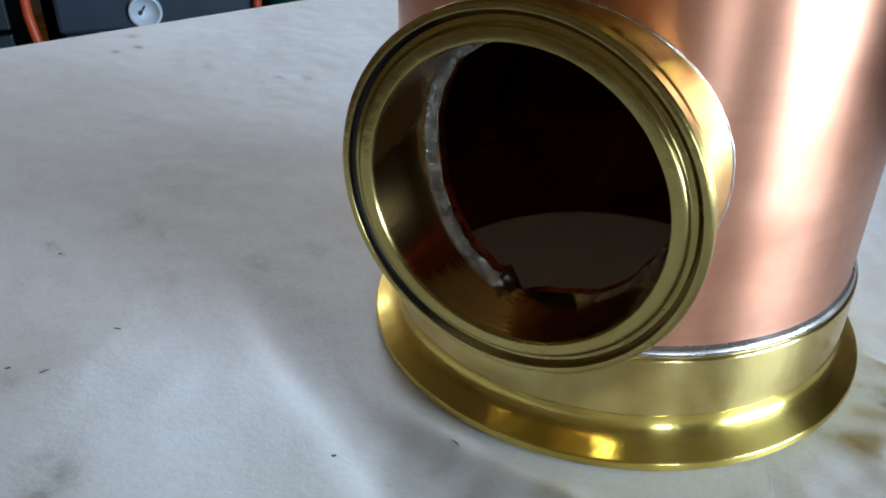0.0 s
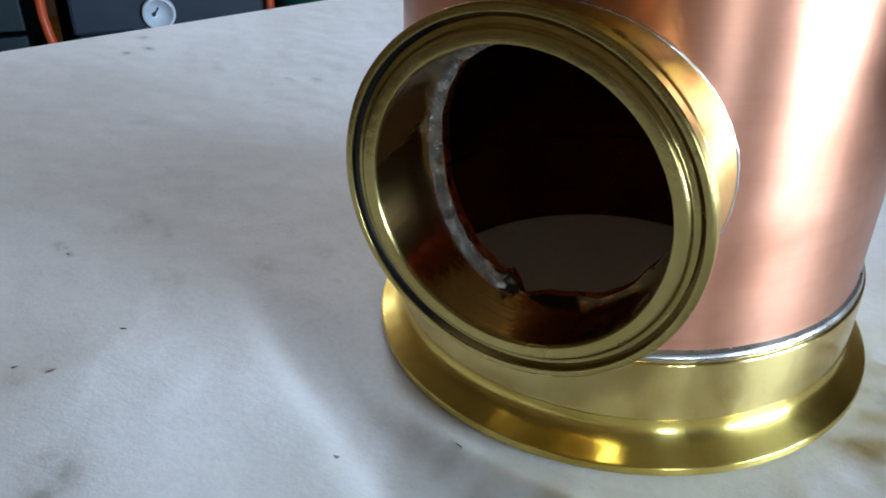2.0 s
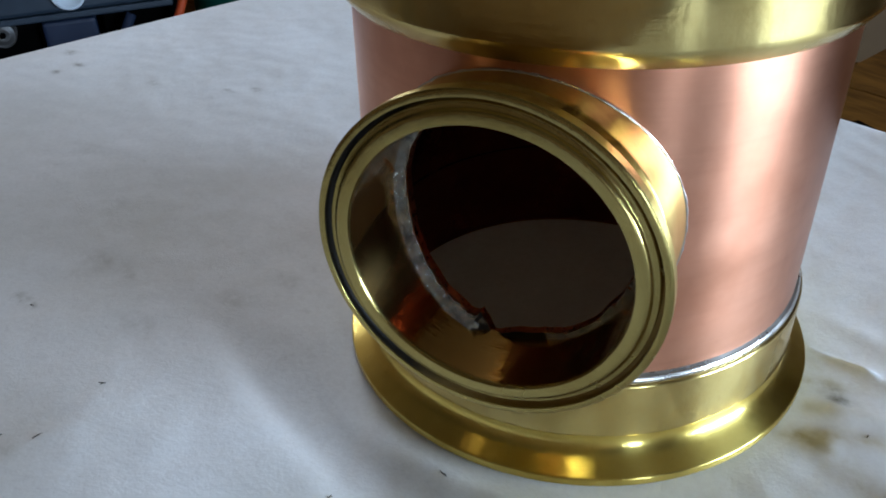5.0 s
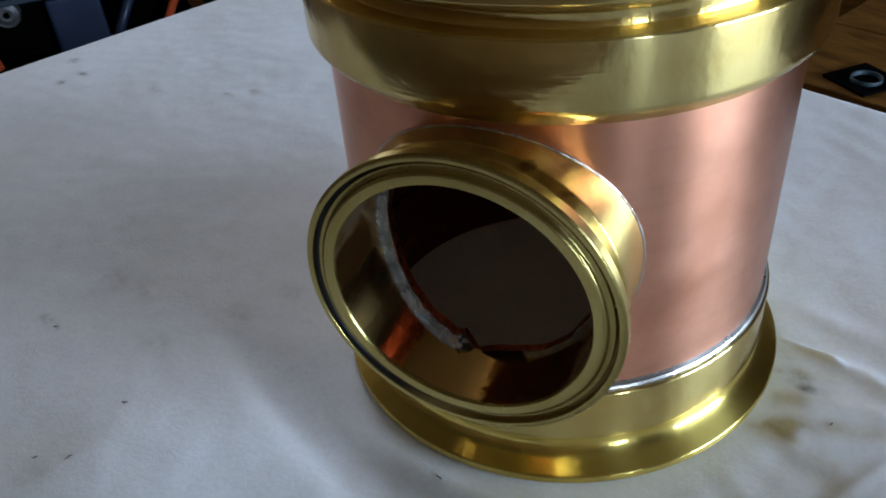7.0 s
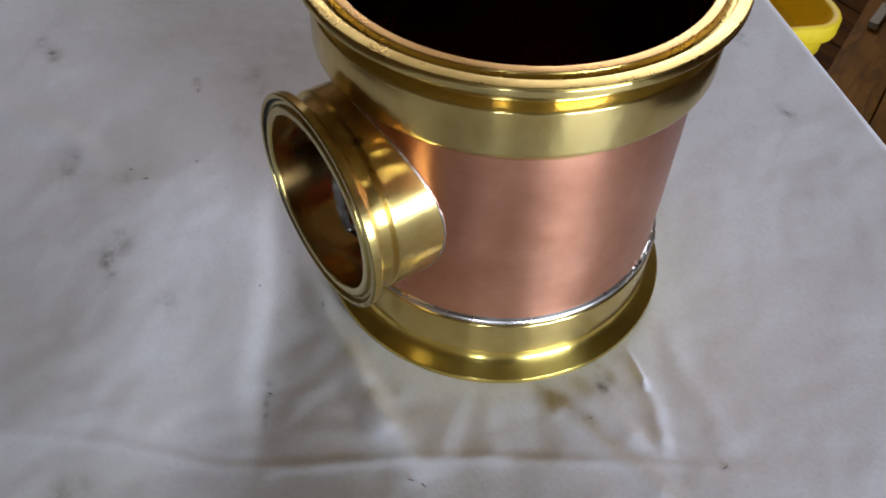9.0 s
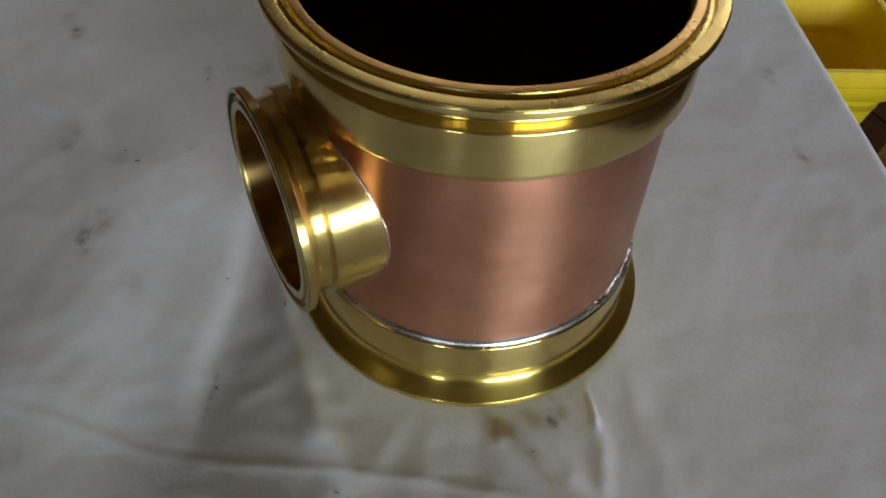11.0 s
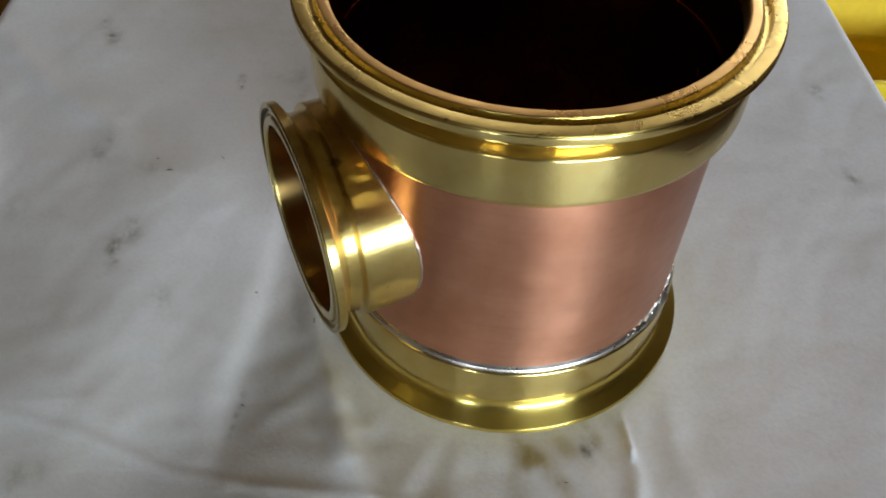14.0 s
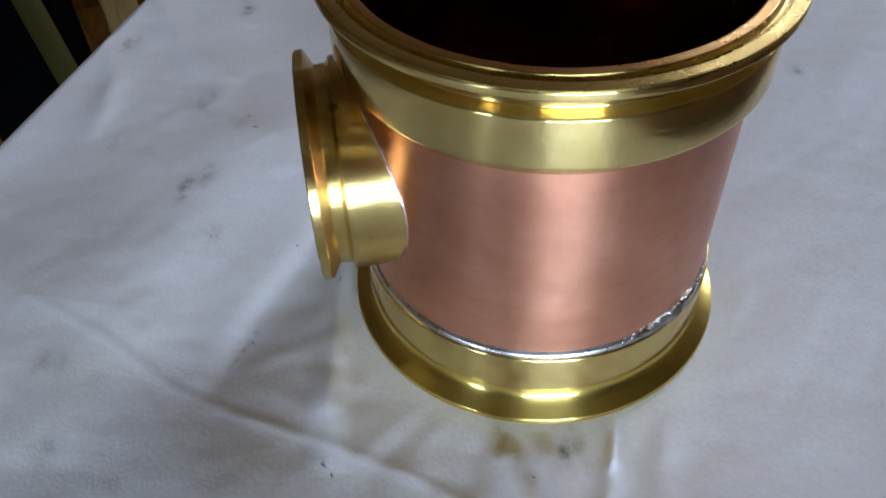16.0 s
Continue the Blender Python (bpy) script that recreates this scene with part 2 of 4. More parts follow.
TAN_WOOD = wood("tan_timber", (0.30, 0.19, 0.06), (0.48, 0.33, 0.13), (9, 9, 1.3), 1.8, 0.6)
WALL_PAINT = varied("brown_wall_boards", (0.11, 0.066, 0.031), (0.17, 0.105, 0.052), 2.5, 0.85, 0.1, 0.004)
CEIL_PAINT = varied("timber_ceiling_boards", (0.070, 0.046, 0.018), (0.115, 0.078, 0.034), 2.0, 0.9, 0.08, 0.004)
FRAME_PAINT = plain("window_frame_paint", (0.62, 0.60, 0.55), 0.45)
YELLOW = plain("yellow_plastic", (0.72, 0.50, 0.012), 0.58)
OLIVE = plain("olive_enamel", (0.070, 0.062, 0.014), 0.6)
OLIVE.node_tree.nodes["Principled BSDF"].inputs["Specular IOR Level"].default_value = 0.12
SLATE = plain("slate_blue_panel", (0.022, 0.036, 0.055), 0.45)
# olive again, its colour darkened to offset direct window light on the pole
POLE = plain("dimmed_olive_paint", (0.034, 0.029, 0.006), 0.8)
POLE.node_tree.nodes["Principled BSDF"].inputs["Specular IOR Level"].default_value = 0.1
NAVY = plain("dark_blue_casing", (0.012, 0.022, 0.05), 0.4)
BLACK = plain("black_plastic", (0.0018, 0.0018, 0.0018), 0.8)
BLACK.node_tree.nodes["Principled BSDF"].inputs["Specular IOR Level"].default_value = 0.0
TEAL = plain("dark_teal_enamel", (0.008, 0.020, 0.026), 0.5)
PALE = plain("pale_bare_batten", (0.20, 0.175, 0.12), 0.8)
ORANGE = plain("orange_enamel", (0.52, 0.075, 0.018), 0.4)
GREEN = plain("green_enamel", (0.006, 0.085, 0.065), 0.5)
PULLEY = plain("grey_cast_metal", (0.11, 0.11, 0.11), 0.5, 0.6)
CHROME = plain("bright_steel", (0.62, 0.62, 0.60), 0.2, 1.0)
DIAL = plain("pale_dial_face", (0.62, 0.70, 0.80), 0.35)
GLASS = Mat("window_glass", (1, 1, 1), 0.02)
GLASS.b.inputs["Transmission Weight"].default_value = 1.0
GLASS.b.inputs["IOR"].default_value = 1.02
GLASS = GLASS.m


# ---- mesh helpers ----
def mesh_of(name, bm, material, smooth=True):
    me = bpy.data.meshes.new(name)
    bm.to_mesh(me)
    bm.free()
    if smooth:
        me.polygons.foreach_set("use_smooth", [True] * len(me.polygons))
    me.materials.append(material)
    return me


def part(name, bm, material, parent, label="", smooth=True):
    """One mesh object under a thing or a part."""
    if isinstance(bm, bpy.types.Mesh):
        me = bm
        me.name = name
        me.materials.append(material)
    else:
        me = mesh_of(name, bm, material, smooth)
    ob = new(name, me)
    ob.parent = parent
    if label:
        tagged(ob, label)
    return ob


def thing(name, label, category, at=None, group="", kind=""):
    ob = new(name)
    ob.empty_display_size = 0.02
    if at is not None:
        ob.matrix_world = at
    return tagged(ob, label, category, group, kind)


def profile(pts, steps=4):
    """Flat runs and rounded corners, as separate smooth runs, from (radius, height, corner rounding)."""
    v = [Vector(p[:2]) for p in pts]
    rad = [p[2] if len(p) > 2 else 0 for p in pts]
    runs, start = [], v[0]
    for i in range(1, len(v)):
        if i == len(v) - 1 or not rad[i]:
            runs.append([start, v[i]])
            start = v[i]
            continue
        a, b = (v[i - 1] - v[i]).normalized(), (v[i + 1] - v[i]).normalized()
        p, q = v[i] + a * rad[i], v[i] + b * rad[i]
        runs.append([start, p])
        runs.append([p * (1 - s) ** 2 + v[i] * 2 * s * (1 - s) + q * s * s for s in [k / steps for k in range(steps + 1)]])
        start = q
    return runs


def set_normals(me, domain, normals):
    """Shading normals given outright, for exact turned forms."""
    at = me.attributes.new("custom_normal", "FLOAT_VECTOR", domain)
    at.data.foreach_set("vector", np.array(normals, dtype=float).ravel())
    me.update()


def lathed(pts, n=160, at=None, steps=4, wobble=None):
    """The profile turned about z as one closed skin; flat runs stay flat and corners round."""
    at = at or Matrix.Identity(4)
    runs = profile(pts, steps)
    verts, faces, normals, ring_at = [], [], [], {}
    turn3 = at.to_3x3()
    cs = [(math.cos(2 * math.pi * k / n), math.sin(2 * math.pi * k / n)) for k in range(n)]

    def ring(p, fresh):
        key = (round(p[0], 7), round(p[1], 7))
        if fresh or key not in ring_at:
            ring_at[key] = len(verts)
            for k, (c, d) in enumerate(cs):
                dr, dh = wobble(2 * math.pi * k / n, p[0], p[1]) if wobble else (0, 0)
                verts.append(at @ Vector(((p[0] + dr) * c, (p[0] + dr) * d, p[1] + dh)))
        return ring_at[key]

    for run in runs:
        segs = [(run[i + 1] - run[i]).normalized() for i in range(len(run) - 1)]
        slope = [((segs[max(0, i - 1)] + segs[min(len(segs) - 1, i)]) / 2).normalized() for i in range(len(run))]
        out = [Vector((t[1], -t[0])) for t in slope]
        rings = [ring(p, False) for p in run]
        for i in range(len(run) - 1):
            if rings[i] == rings[i + 1]:
                continue
            for k in range(n):
                k2 = (k + 1) % n
                faces.append((rings[i] + k, rings[i] + k2, rings[i + 1] + k2, rings[i + 1] + k))
                for j, q in ((i, k), (i, k2), (i + 1, k2), (i + 1, k)):
                    normals.append(turn3 @ Vector((out[j][0] * cs[q][0], out[j][0] * cs[q][1], out[j][1])))
    me = bpy.data.meshes.new("turned")
    me.from_pydata(verts, [], faces)
    me.polygons.foreach_set("use_smooth", [True] * len(me.polygons))
    if not wobble:
        set_normals(me, "CORNER", normals)
    return me


def block(bm, size, at=None, bevel=0.0):
    """A box with its edges rounded; size full lengths, at its centre's pose."""
    got = bmesh.ops.create_cube(bm, size=1, matrix=(at or Matrix.Identity(4)) @ Matrix.Diagonal((*size, 1)))
    if bevel:
        edges = {e for v in got["verts"] for e in v.link_edges}
        bmesh.ops.bevel(bm, geom=list(edges), offset=bevel, segments=2, affect="EDGES", profile=0.5)
    return bm


def boxed(size, at=None, bevel=0.0):
    return block(bmesh.new(), size, at, bevel)


def tube(points, radius, n=12, closed=False):
    """A round bar along points; radius a number or one for each point."""
    bm = bmesh.new()
    pts = [Vector(p) for p in points]
    rings, side = [], None
    for i, p in enumerate(pts):
        nxt = pts[(i + 1) % len(pts)] if closed or i < len(pts) - 1 else p
        prv = pts[i - 1] if closed or i else p
        d = (nxt - prv).normalized()
        if side is None:
            side = d.orthogonal().normalized()
        side = (side - d * side.dot(d)).normalized()
        up, r = d.cross(side), radius[i] if isinstance(radius, list) else radius
        rings.append([bm.verts.new(p + r * (side * math.cos(2 * math.pi * k / n) + up * math.sin(2 * math.pi * k / n))) for k in range(n)])
    last = len(rings) if closed else len(rings) - 1
    for i in range(last):
        lo, hi = rings[i], rings[(i + 1) % len(rings)]
        for k in range(n):
            bm.faces.new((lo[k], lo[(k + 1) % n], hi[(k + 1) % n], hi[k]))
    if not closed:
        bm.faces.new(rings[0][::-1])
        bm.faces.new(rings[-1])
    bmesh.ops.recalc_face_normals(bm, faces=bm.faces)
    return bm


def curve_through(points, k=6):
    """A smooth line through points."""
    p = [Vector(q) for q in points]
    p = [p[0]] + p + [p[-1]]
    out = []
    for i in range(1, len(p) - 2):
        for s in range(k):
            t = s / k
            out.append(0.5 * (2 * p[i] + (p[i + 1] - p[i - 1]) * t + (2 * p[i - 1] - 5 * p[i] + 4 * p[i + 1] - p[i + 2]) * t * t + (3 * p[i] - p[i - 1] - 3 * p[i + 1] + p[i + 2]) * t ** 3))
    return out + [p[-2]]


# ---- the room ----
def wall_with_openings(name, openings, side):
    """A wall 0.2 thick with its window openings going through; it runs along x (north) or y (east, west)."""
    bm = bmesh.new()
    north = side == "north"
    at_x = ROOM_X[1] + 0.1 if side == "east" else ROOM_X[0] - 0.1
    lo, hi = (ROOM_X[0], ROOM_X[1]) if north else (ROOM_Y[0] - 0.2, ROOM_Y[1] + 0.2)

    def slab(a, b, c, d):
        if north:
            block(bm, (b - a, 0.2, d - c), pose((a + b) / 2, ROOM_Y[1] + 0.1, (c + d) / 2))
        else:
            block(bm, (0.2, b - a, d - c), pose(at_x, (a + b) / 2, (c + d) / 2))

    y = lo
    for a, b, zl, zh in sorted(openings):
        slab(y, a, FLOOR, ROOM_Z)
        slab(a, b, FLOOR, zl)
        slab(a, b, zh, ROOM_Z)
        y = b
    slab(y, hi, FLOOR, ROOM_Z)
    return tagged(new(name, mesh_of(name, bm, WALL_PAINT, False)), "brown boarded wall with window openings", "wall", kind="structure")


def build_room():
    wall_with_openings("wall_east", [WIN_A, WIN_B], "east")
    wall_with_openings("wall_north", [WIN_C], "north")
    wall_with_openings("wall_west", [WIN_D], "west")
    mid_x, mid_y, mid_z = sum(ROOM_X) / 2, sum(ROOM_Y) / 2, (ROOM_Z + FLOOR) / 2
    wx, wy, wz = ROOM_X[1] - ROOM_X[0], ROOM_Y[1] - ROOM_Y[0], ROOM_Z - FLOOR
    tagged(new("wall_south", mesh_of("wall_south", boxed((wx, 0.2, wz), pose(mid_x, ROOM_Y[0] - 0.1, mid_z)), WALL_PAINT, False)), "plain brown boarded workshop wall", "wall", kind="structure")
    tagged(new("ceiling", mesh_of("ceiling", boxed((wx + 0.4, wy + 0.4, 0.1), pose(mid_x, mid_y, ROOM_Z + 0.05)), CEIL_PAINT, False)), "warm brown timber workshop ceiling", "ceiling", kind="structure")
    for i, win in enumerate((WIN_A, WIN_B, WIN_C, WIN_D)):
        y0, y1, z0, z1 = win
        turn = pose(0, ROOM_Y[1] + 0.08, 0, 0, 0, 90) @ Matrix.Diagonal((1, -1, 1, 1)) if i == 2 else pose(ROOM_X[1] + 0.08, 0, 0)
        if i == 3:
            turn = pose(ROOM_X[0] - 0.08, 0, 0) @ Matrix.Diagonal((-1, 1, 1, 1))
        w = thing(f"window_{i + 1}", "painted casement window with clear panes", "window", kind="structure")
        for a, b, c, d in ((y0, y0 + 0.045, z0, z1), (y1 - 0.045, y1, z0, z1), (y0 + 0.045, y1 - 0.045, z0, z0 + 0.045), (y0 + 0.045, y1 - 0.045, z1 - 0.045, z1)):
            part("window_frame", boxed((0.05, b - a - 0.002, d - c - 0.002), turn @ pose(0, (a + b) / 2, (c + d) / 2), 0.004), FRAME_PAINT, w, smooth=False)
        part("window_sill", boxed((0.16, y1 - y0 + 0.1, 0.03), turn @ pose(-0.12, (y0 + y1) / 2, z0 - 0.017), 0.006), FRAME_PAINT, w, smooth=False)
        pane = part("pane", boxed((0.004, y1 - y0 - 0.1, z1 - z0 - 0.1), turn @ pose(0.01, (y0 + y1) / 2, (z0 + z1) / 2)), GLASS, w, smooth=False)
        pane.visible_shadow = False

build_room()

# the bench: u runs along its long edge, n across it
BU, BN = Vector((-0.9150, 0.4036, 0)), Vector((0.4036, 0.9150, 0))
U0, U1, N0, N1 = -0.62, 0.329, -0.2305, 0.1790
BENCH = Matrix(((BU.x, BN.x, 0, 0), (BU.y, BN.y, 0, 0), (0, 0, 1, 0), (0, 0, 0, 1)))
# the line on which the tub, pallet and crate stand
BEHIND = Matrix(((-0.9003, 0.4353, 0, 0), (0.4353, 0.9003, 0, 0), (0, 0, 1, 0), (0, 0, 0, 1)))


def build_bench():
    w = thing("work_bench", "small timber work bench under a cloth", "bench", Matrix.Translation((0, 0, FLOOR)))
    z = -FLOOR
    mid_u, mid_n = (U0 + U1) / 2, (N0 + N1) / 2
    part("bench_top", boxed((U1 - U0 - 0.008, N1 - N0 - 0.008, 0.032), BENCH @ pose(mid_u, mid_n, z - 0.0225), 0.003), BENCH_WOOD, w, smooth=False)
    for a in (U0 + 0.06, U1 - 0.06):
        for b in (N0 + 0.06, N1 - 0.06):
            part("leg", boxed((0.05, 0.05, z - 0.04), BENCH @ pose(a, b, (z - 0.04) / 2), 0.003), BENCH_WOOD, w, smooth=False)


build_bench()


# ---- the cloth on the bench ----
def near_line(x, y, line):
    """Distance of places to a polyline, and how far along it the nearest point lies (0 to 1)."""
    best, along = np.full(x.shape, 9.0), np.zeros(x.shape)
    for i in range(len(line) - 1):
        a, b = line[i], line[i + 1]
        dx, dy = b[0] - a[0], b[1] - a[1]
        t = np.clip(((x - a[0]) * dx + (y - a[1]) * dy) / (dx * dx + dy * dy), 0, 1)
        d = np.hypot(x - a[0] - t * dx, y - a[1] - t * dy)
        closer = d < best
        best, along = np.where(closer, d, best), np.where(closer, (i + t) / (len(line) - 1), along)
    return best, along


# creases: line, height, width
CREASES = [
    ([(-0.030, -0.182), (0.004, -0.141), (0.0246, -0.1205), (0.039, -0.099), (0.0514, -0.0775), (0.0677, -0.051), (0.0825, -0.031), (0.109, 0.004), (0.135, 0.031)], 0.00020, 0.0020),
    ([(-0.026, -0.0600), (-0.004, -0.0655), (0.016, -0.068), (0.036, -0.0715), (0.064, -0.0722)], 0.0030, 0.0046),
    ([(0.0595, 0.0105), (0.0680, 0.0078), (0.0775, 0.0040)], 0.0012, 0.0010),
    ([(0.0700, 0.0070), (0.0830, 0.0020), (0.0980, -0.0075)], 0.0010, 0.0030),
    ([(0.060, 0.0255), (0.080, 0.018), (0.110, 0.012)], 0.0007, 0.0045),
    ([(0.0585, -0.0125), (0.072, -0.012), (0.095, -0.010)], 0.0013, 0.0034),
    ([(0.060, -0.0232), (0.0856, -0.020), (0.116, -0.0139)], 0.0014, 0.0045),
    ([(-0.230, -0.1445), (-0.1721, -0.1268), (-0.1395, -0.1086), (-0.112, -0.104)], 0.0012, 0.0060),
    ([(-0.200, -0.170), (-0.150, -0.156), (-0.105, -0.160)], 0.0016, 0.0060),
]
# broad humps: line, height, width
HUMPS = [
    ([(0.030, -0.150), (0.070, -0.105), (0.110, -0.060), (0.150, -0.010)], 0.0008, 0.018),
]
# a trough and a ridge beside the piece: line, depth, width towards the piece, width away from it
TROUGHS = [
    ([(-0.150, -0.055), (-0.117, -0.080), (-0.091, -0.097), (-0.061, -0.118), (-0.041, -0.131), (-0.018, -0.143), (0.012, -0.154), (0.045, -0.164)], -0.0040, 0.027, 0.055),
    ([(-0.095, -0.034), (-0.064, -0.054), (-0.021, -0.077), (0.009, -0.097), (0.036, -0.108)], 0.0022, 0.013, 0.006),
]
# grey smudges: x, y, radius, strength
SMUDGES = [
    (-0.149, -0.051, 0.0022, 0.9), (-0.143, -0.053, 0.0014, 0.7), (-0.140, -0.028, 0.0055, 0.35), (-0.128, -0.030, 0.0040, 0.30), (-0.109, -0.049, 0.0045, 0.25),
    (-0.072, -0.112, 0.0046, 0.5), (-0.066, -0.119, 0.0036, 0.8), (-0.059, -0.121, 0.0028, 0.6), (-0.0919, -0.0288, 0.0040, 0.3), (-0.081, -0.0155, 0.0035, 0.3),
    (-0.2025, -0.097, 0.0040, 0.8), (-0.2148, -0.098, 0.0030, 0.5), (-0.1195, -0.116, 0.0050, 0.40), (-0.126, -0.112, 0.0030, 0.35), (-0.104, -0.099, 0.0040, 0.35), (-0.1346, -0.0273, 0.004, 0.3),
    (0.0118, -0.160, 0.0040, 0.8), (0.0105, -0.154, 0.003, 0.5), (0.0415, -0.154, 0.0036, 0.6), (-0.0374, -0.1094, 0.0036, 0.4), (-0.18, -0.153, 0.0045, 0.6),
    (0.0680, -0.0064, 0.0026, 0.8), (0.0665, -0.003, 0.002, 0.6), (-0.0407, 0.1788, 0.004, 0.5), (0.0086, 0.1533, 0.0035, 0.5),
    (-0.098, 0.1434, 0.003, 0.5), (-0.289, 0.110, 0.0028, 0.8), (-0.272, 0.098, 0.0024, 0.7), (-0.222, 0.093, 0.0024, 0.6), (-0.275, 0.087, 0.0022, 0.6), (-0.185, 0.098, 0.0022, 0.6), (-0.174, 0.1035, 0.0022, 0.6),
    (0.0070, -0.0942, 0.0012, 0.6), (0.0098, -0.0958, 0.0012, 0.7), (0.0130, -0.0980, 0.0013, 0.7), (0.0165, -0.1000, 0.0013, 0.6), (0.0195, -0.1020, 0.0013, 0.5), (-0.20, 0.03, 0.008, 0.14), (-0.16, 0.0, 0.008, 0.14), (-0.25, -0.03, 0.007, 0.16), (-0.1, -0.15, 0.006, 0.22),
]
# ochre marks along lines: line, width, strength
OCHRE = [
    ([(0.0605, -0.0225), (0.066, -0.0255), (0.073, -0.031)], 0.0032, 0.7), ([(0.0615, -0.003), (0.072, 0.000)], 0.0030, 0.65),
    ([(0.0571, -0.0227), (0.068, -0.0211), (0.081, -0.0175), (0.1001, -0.0153), (0.122, -0.0108)], 0.0026, 0.48), ([(0.062, 0.004), (0.072, 0.001)], 0.002, 0.3),
]


# aged, yellowed patches, and near-side shade painted in: x, y, radius, strength
AGED_SHADED = [(-0.13, 0.000, 0.060, 0.65), (-0.20, -0.045, 0.055, 0.6), (-0.115, -0.100, 0.035, 0.45), (-0.175, -0.120, 0.035, 0.35), (-0.235, 0.03, 0.050, 0.35),
        # this row darkens the near side, where the cloth lies in shade
        (-0.045, -0.165, 0.050, 0.65), (0.015, -0.165, 0.050, 0.75), (0.060, -0.120, 0.035, 0.45), (-0.020, -0.095, 0.030, 0.45), (-0.085, -0.150, 0.040, 0.5)]


def rough_field(x, y, scale, z):
    return np.array([noise.noise((a * scale, b * scale, z)) for a, b in zip(x, y)])


def cloth_heights(x, y):
    h = np.zeros(x.shape)
    for line, rise, width in CREASES:
        d, s = near_line(x, y, line)
        h += rise * np.exp(-(d / width) ** 2) * np.minimum(1, np.minimum(5 * (1 - s) + 0.05, 5 * s + 0.35))
    lumps = 0.85 + 0.3 * rough_field(x, y, 30, 7.0)
    for line, rise, width in HUMPS:
        d, s = near_line(x, y, line)
        h += rise * np.exp(-(d / width) ** 2) * lumps
    for line, depth, inner, outer in TROUGHS:
        d, s = near_line(x, y, line)
        k = np.clip((s * (len(line) - 1)).astype(int), 0, len(line) - 2)
        p = np.array(line)
        side = (p[k + 1, 0] - p[k, 0]) * (y - p[k, 1]) - (p[k + 1, 1] - p[k, 1]) * (x - p[k, 0])
        h -= depth * np.exp(-(d / np.where(side > 0, inner, outer)) ** 2) * np.clip(4 * s, 0, 1) * np.clip(4 * (1 - s), 0, 1)
    h += 0.0009 * rough_field(x, y, 17, 0.3) + 0.00034 * rough_field(x, y, 48, 1.7) + 0.00018 * rough_field(x, y, 130, 2.9)
    # soft folds running out from under the standing piece
    r, th = np.hypot(x, y), np.arctan2(y, x)
    near = np.exp(-((r - 0.085) / 0.035) ** 2) * np.exp(-((th + 0.75) / 0.9) ** 2)
    h += near * (0.0003 * rough_field(th * 0.5, r * 0.06 / 0.05, 10, 5.0) + 0.0003 * rough_field(th * 0.5, r * 0.06 / 0.05, 23, 8.0))
    lift = np.clip((np.hypot(x, y) - 0.0600) / 0.012, 0, 1)
    return np.where(h > 0, h * lift * lift * (3 - 2 * lift), h * lift)


def cloth_height(x, y):
    return float(cloth_heights(np.array([x]), np.array([y]))[0])


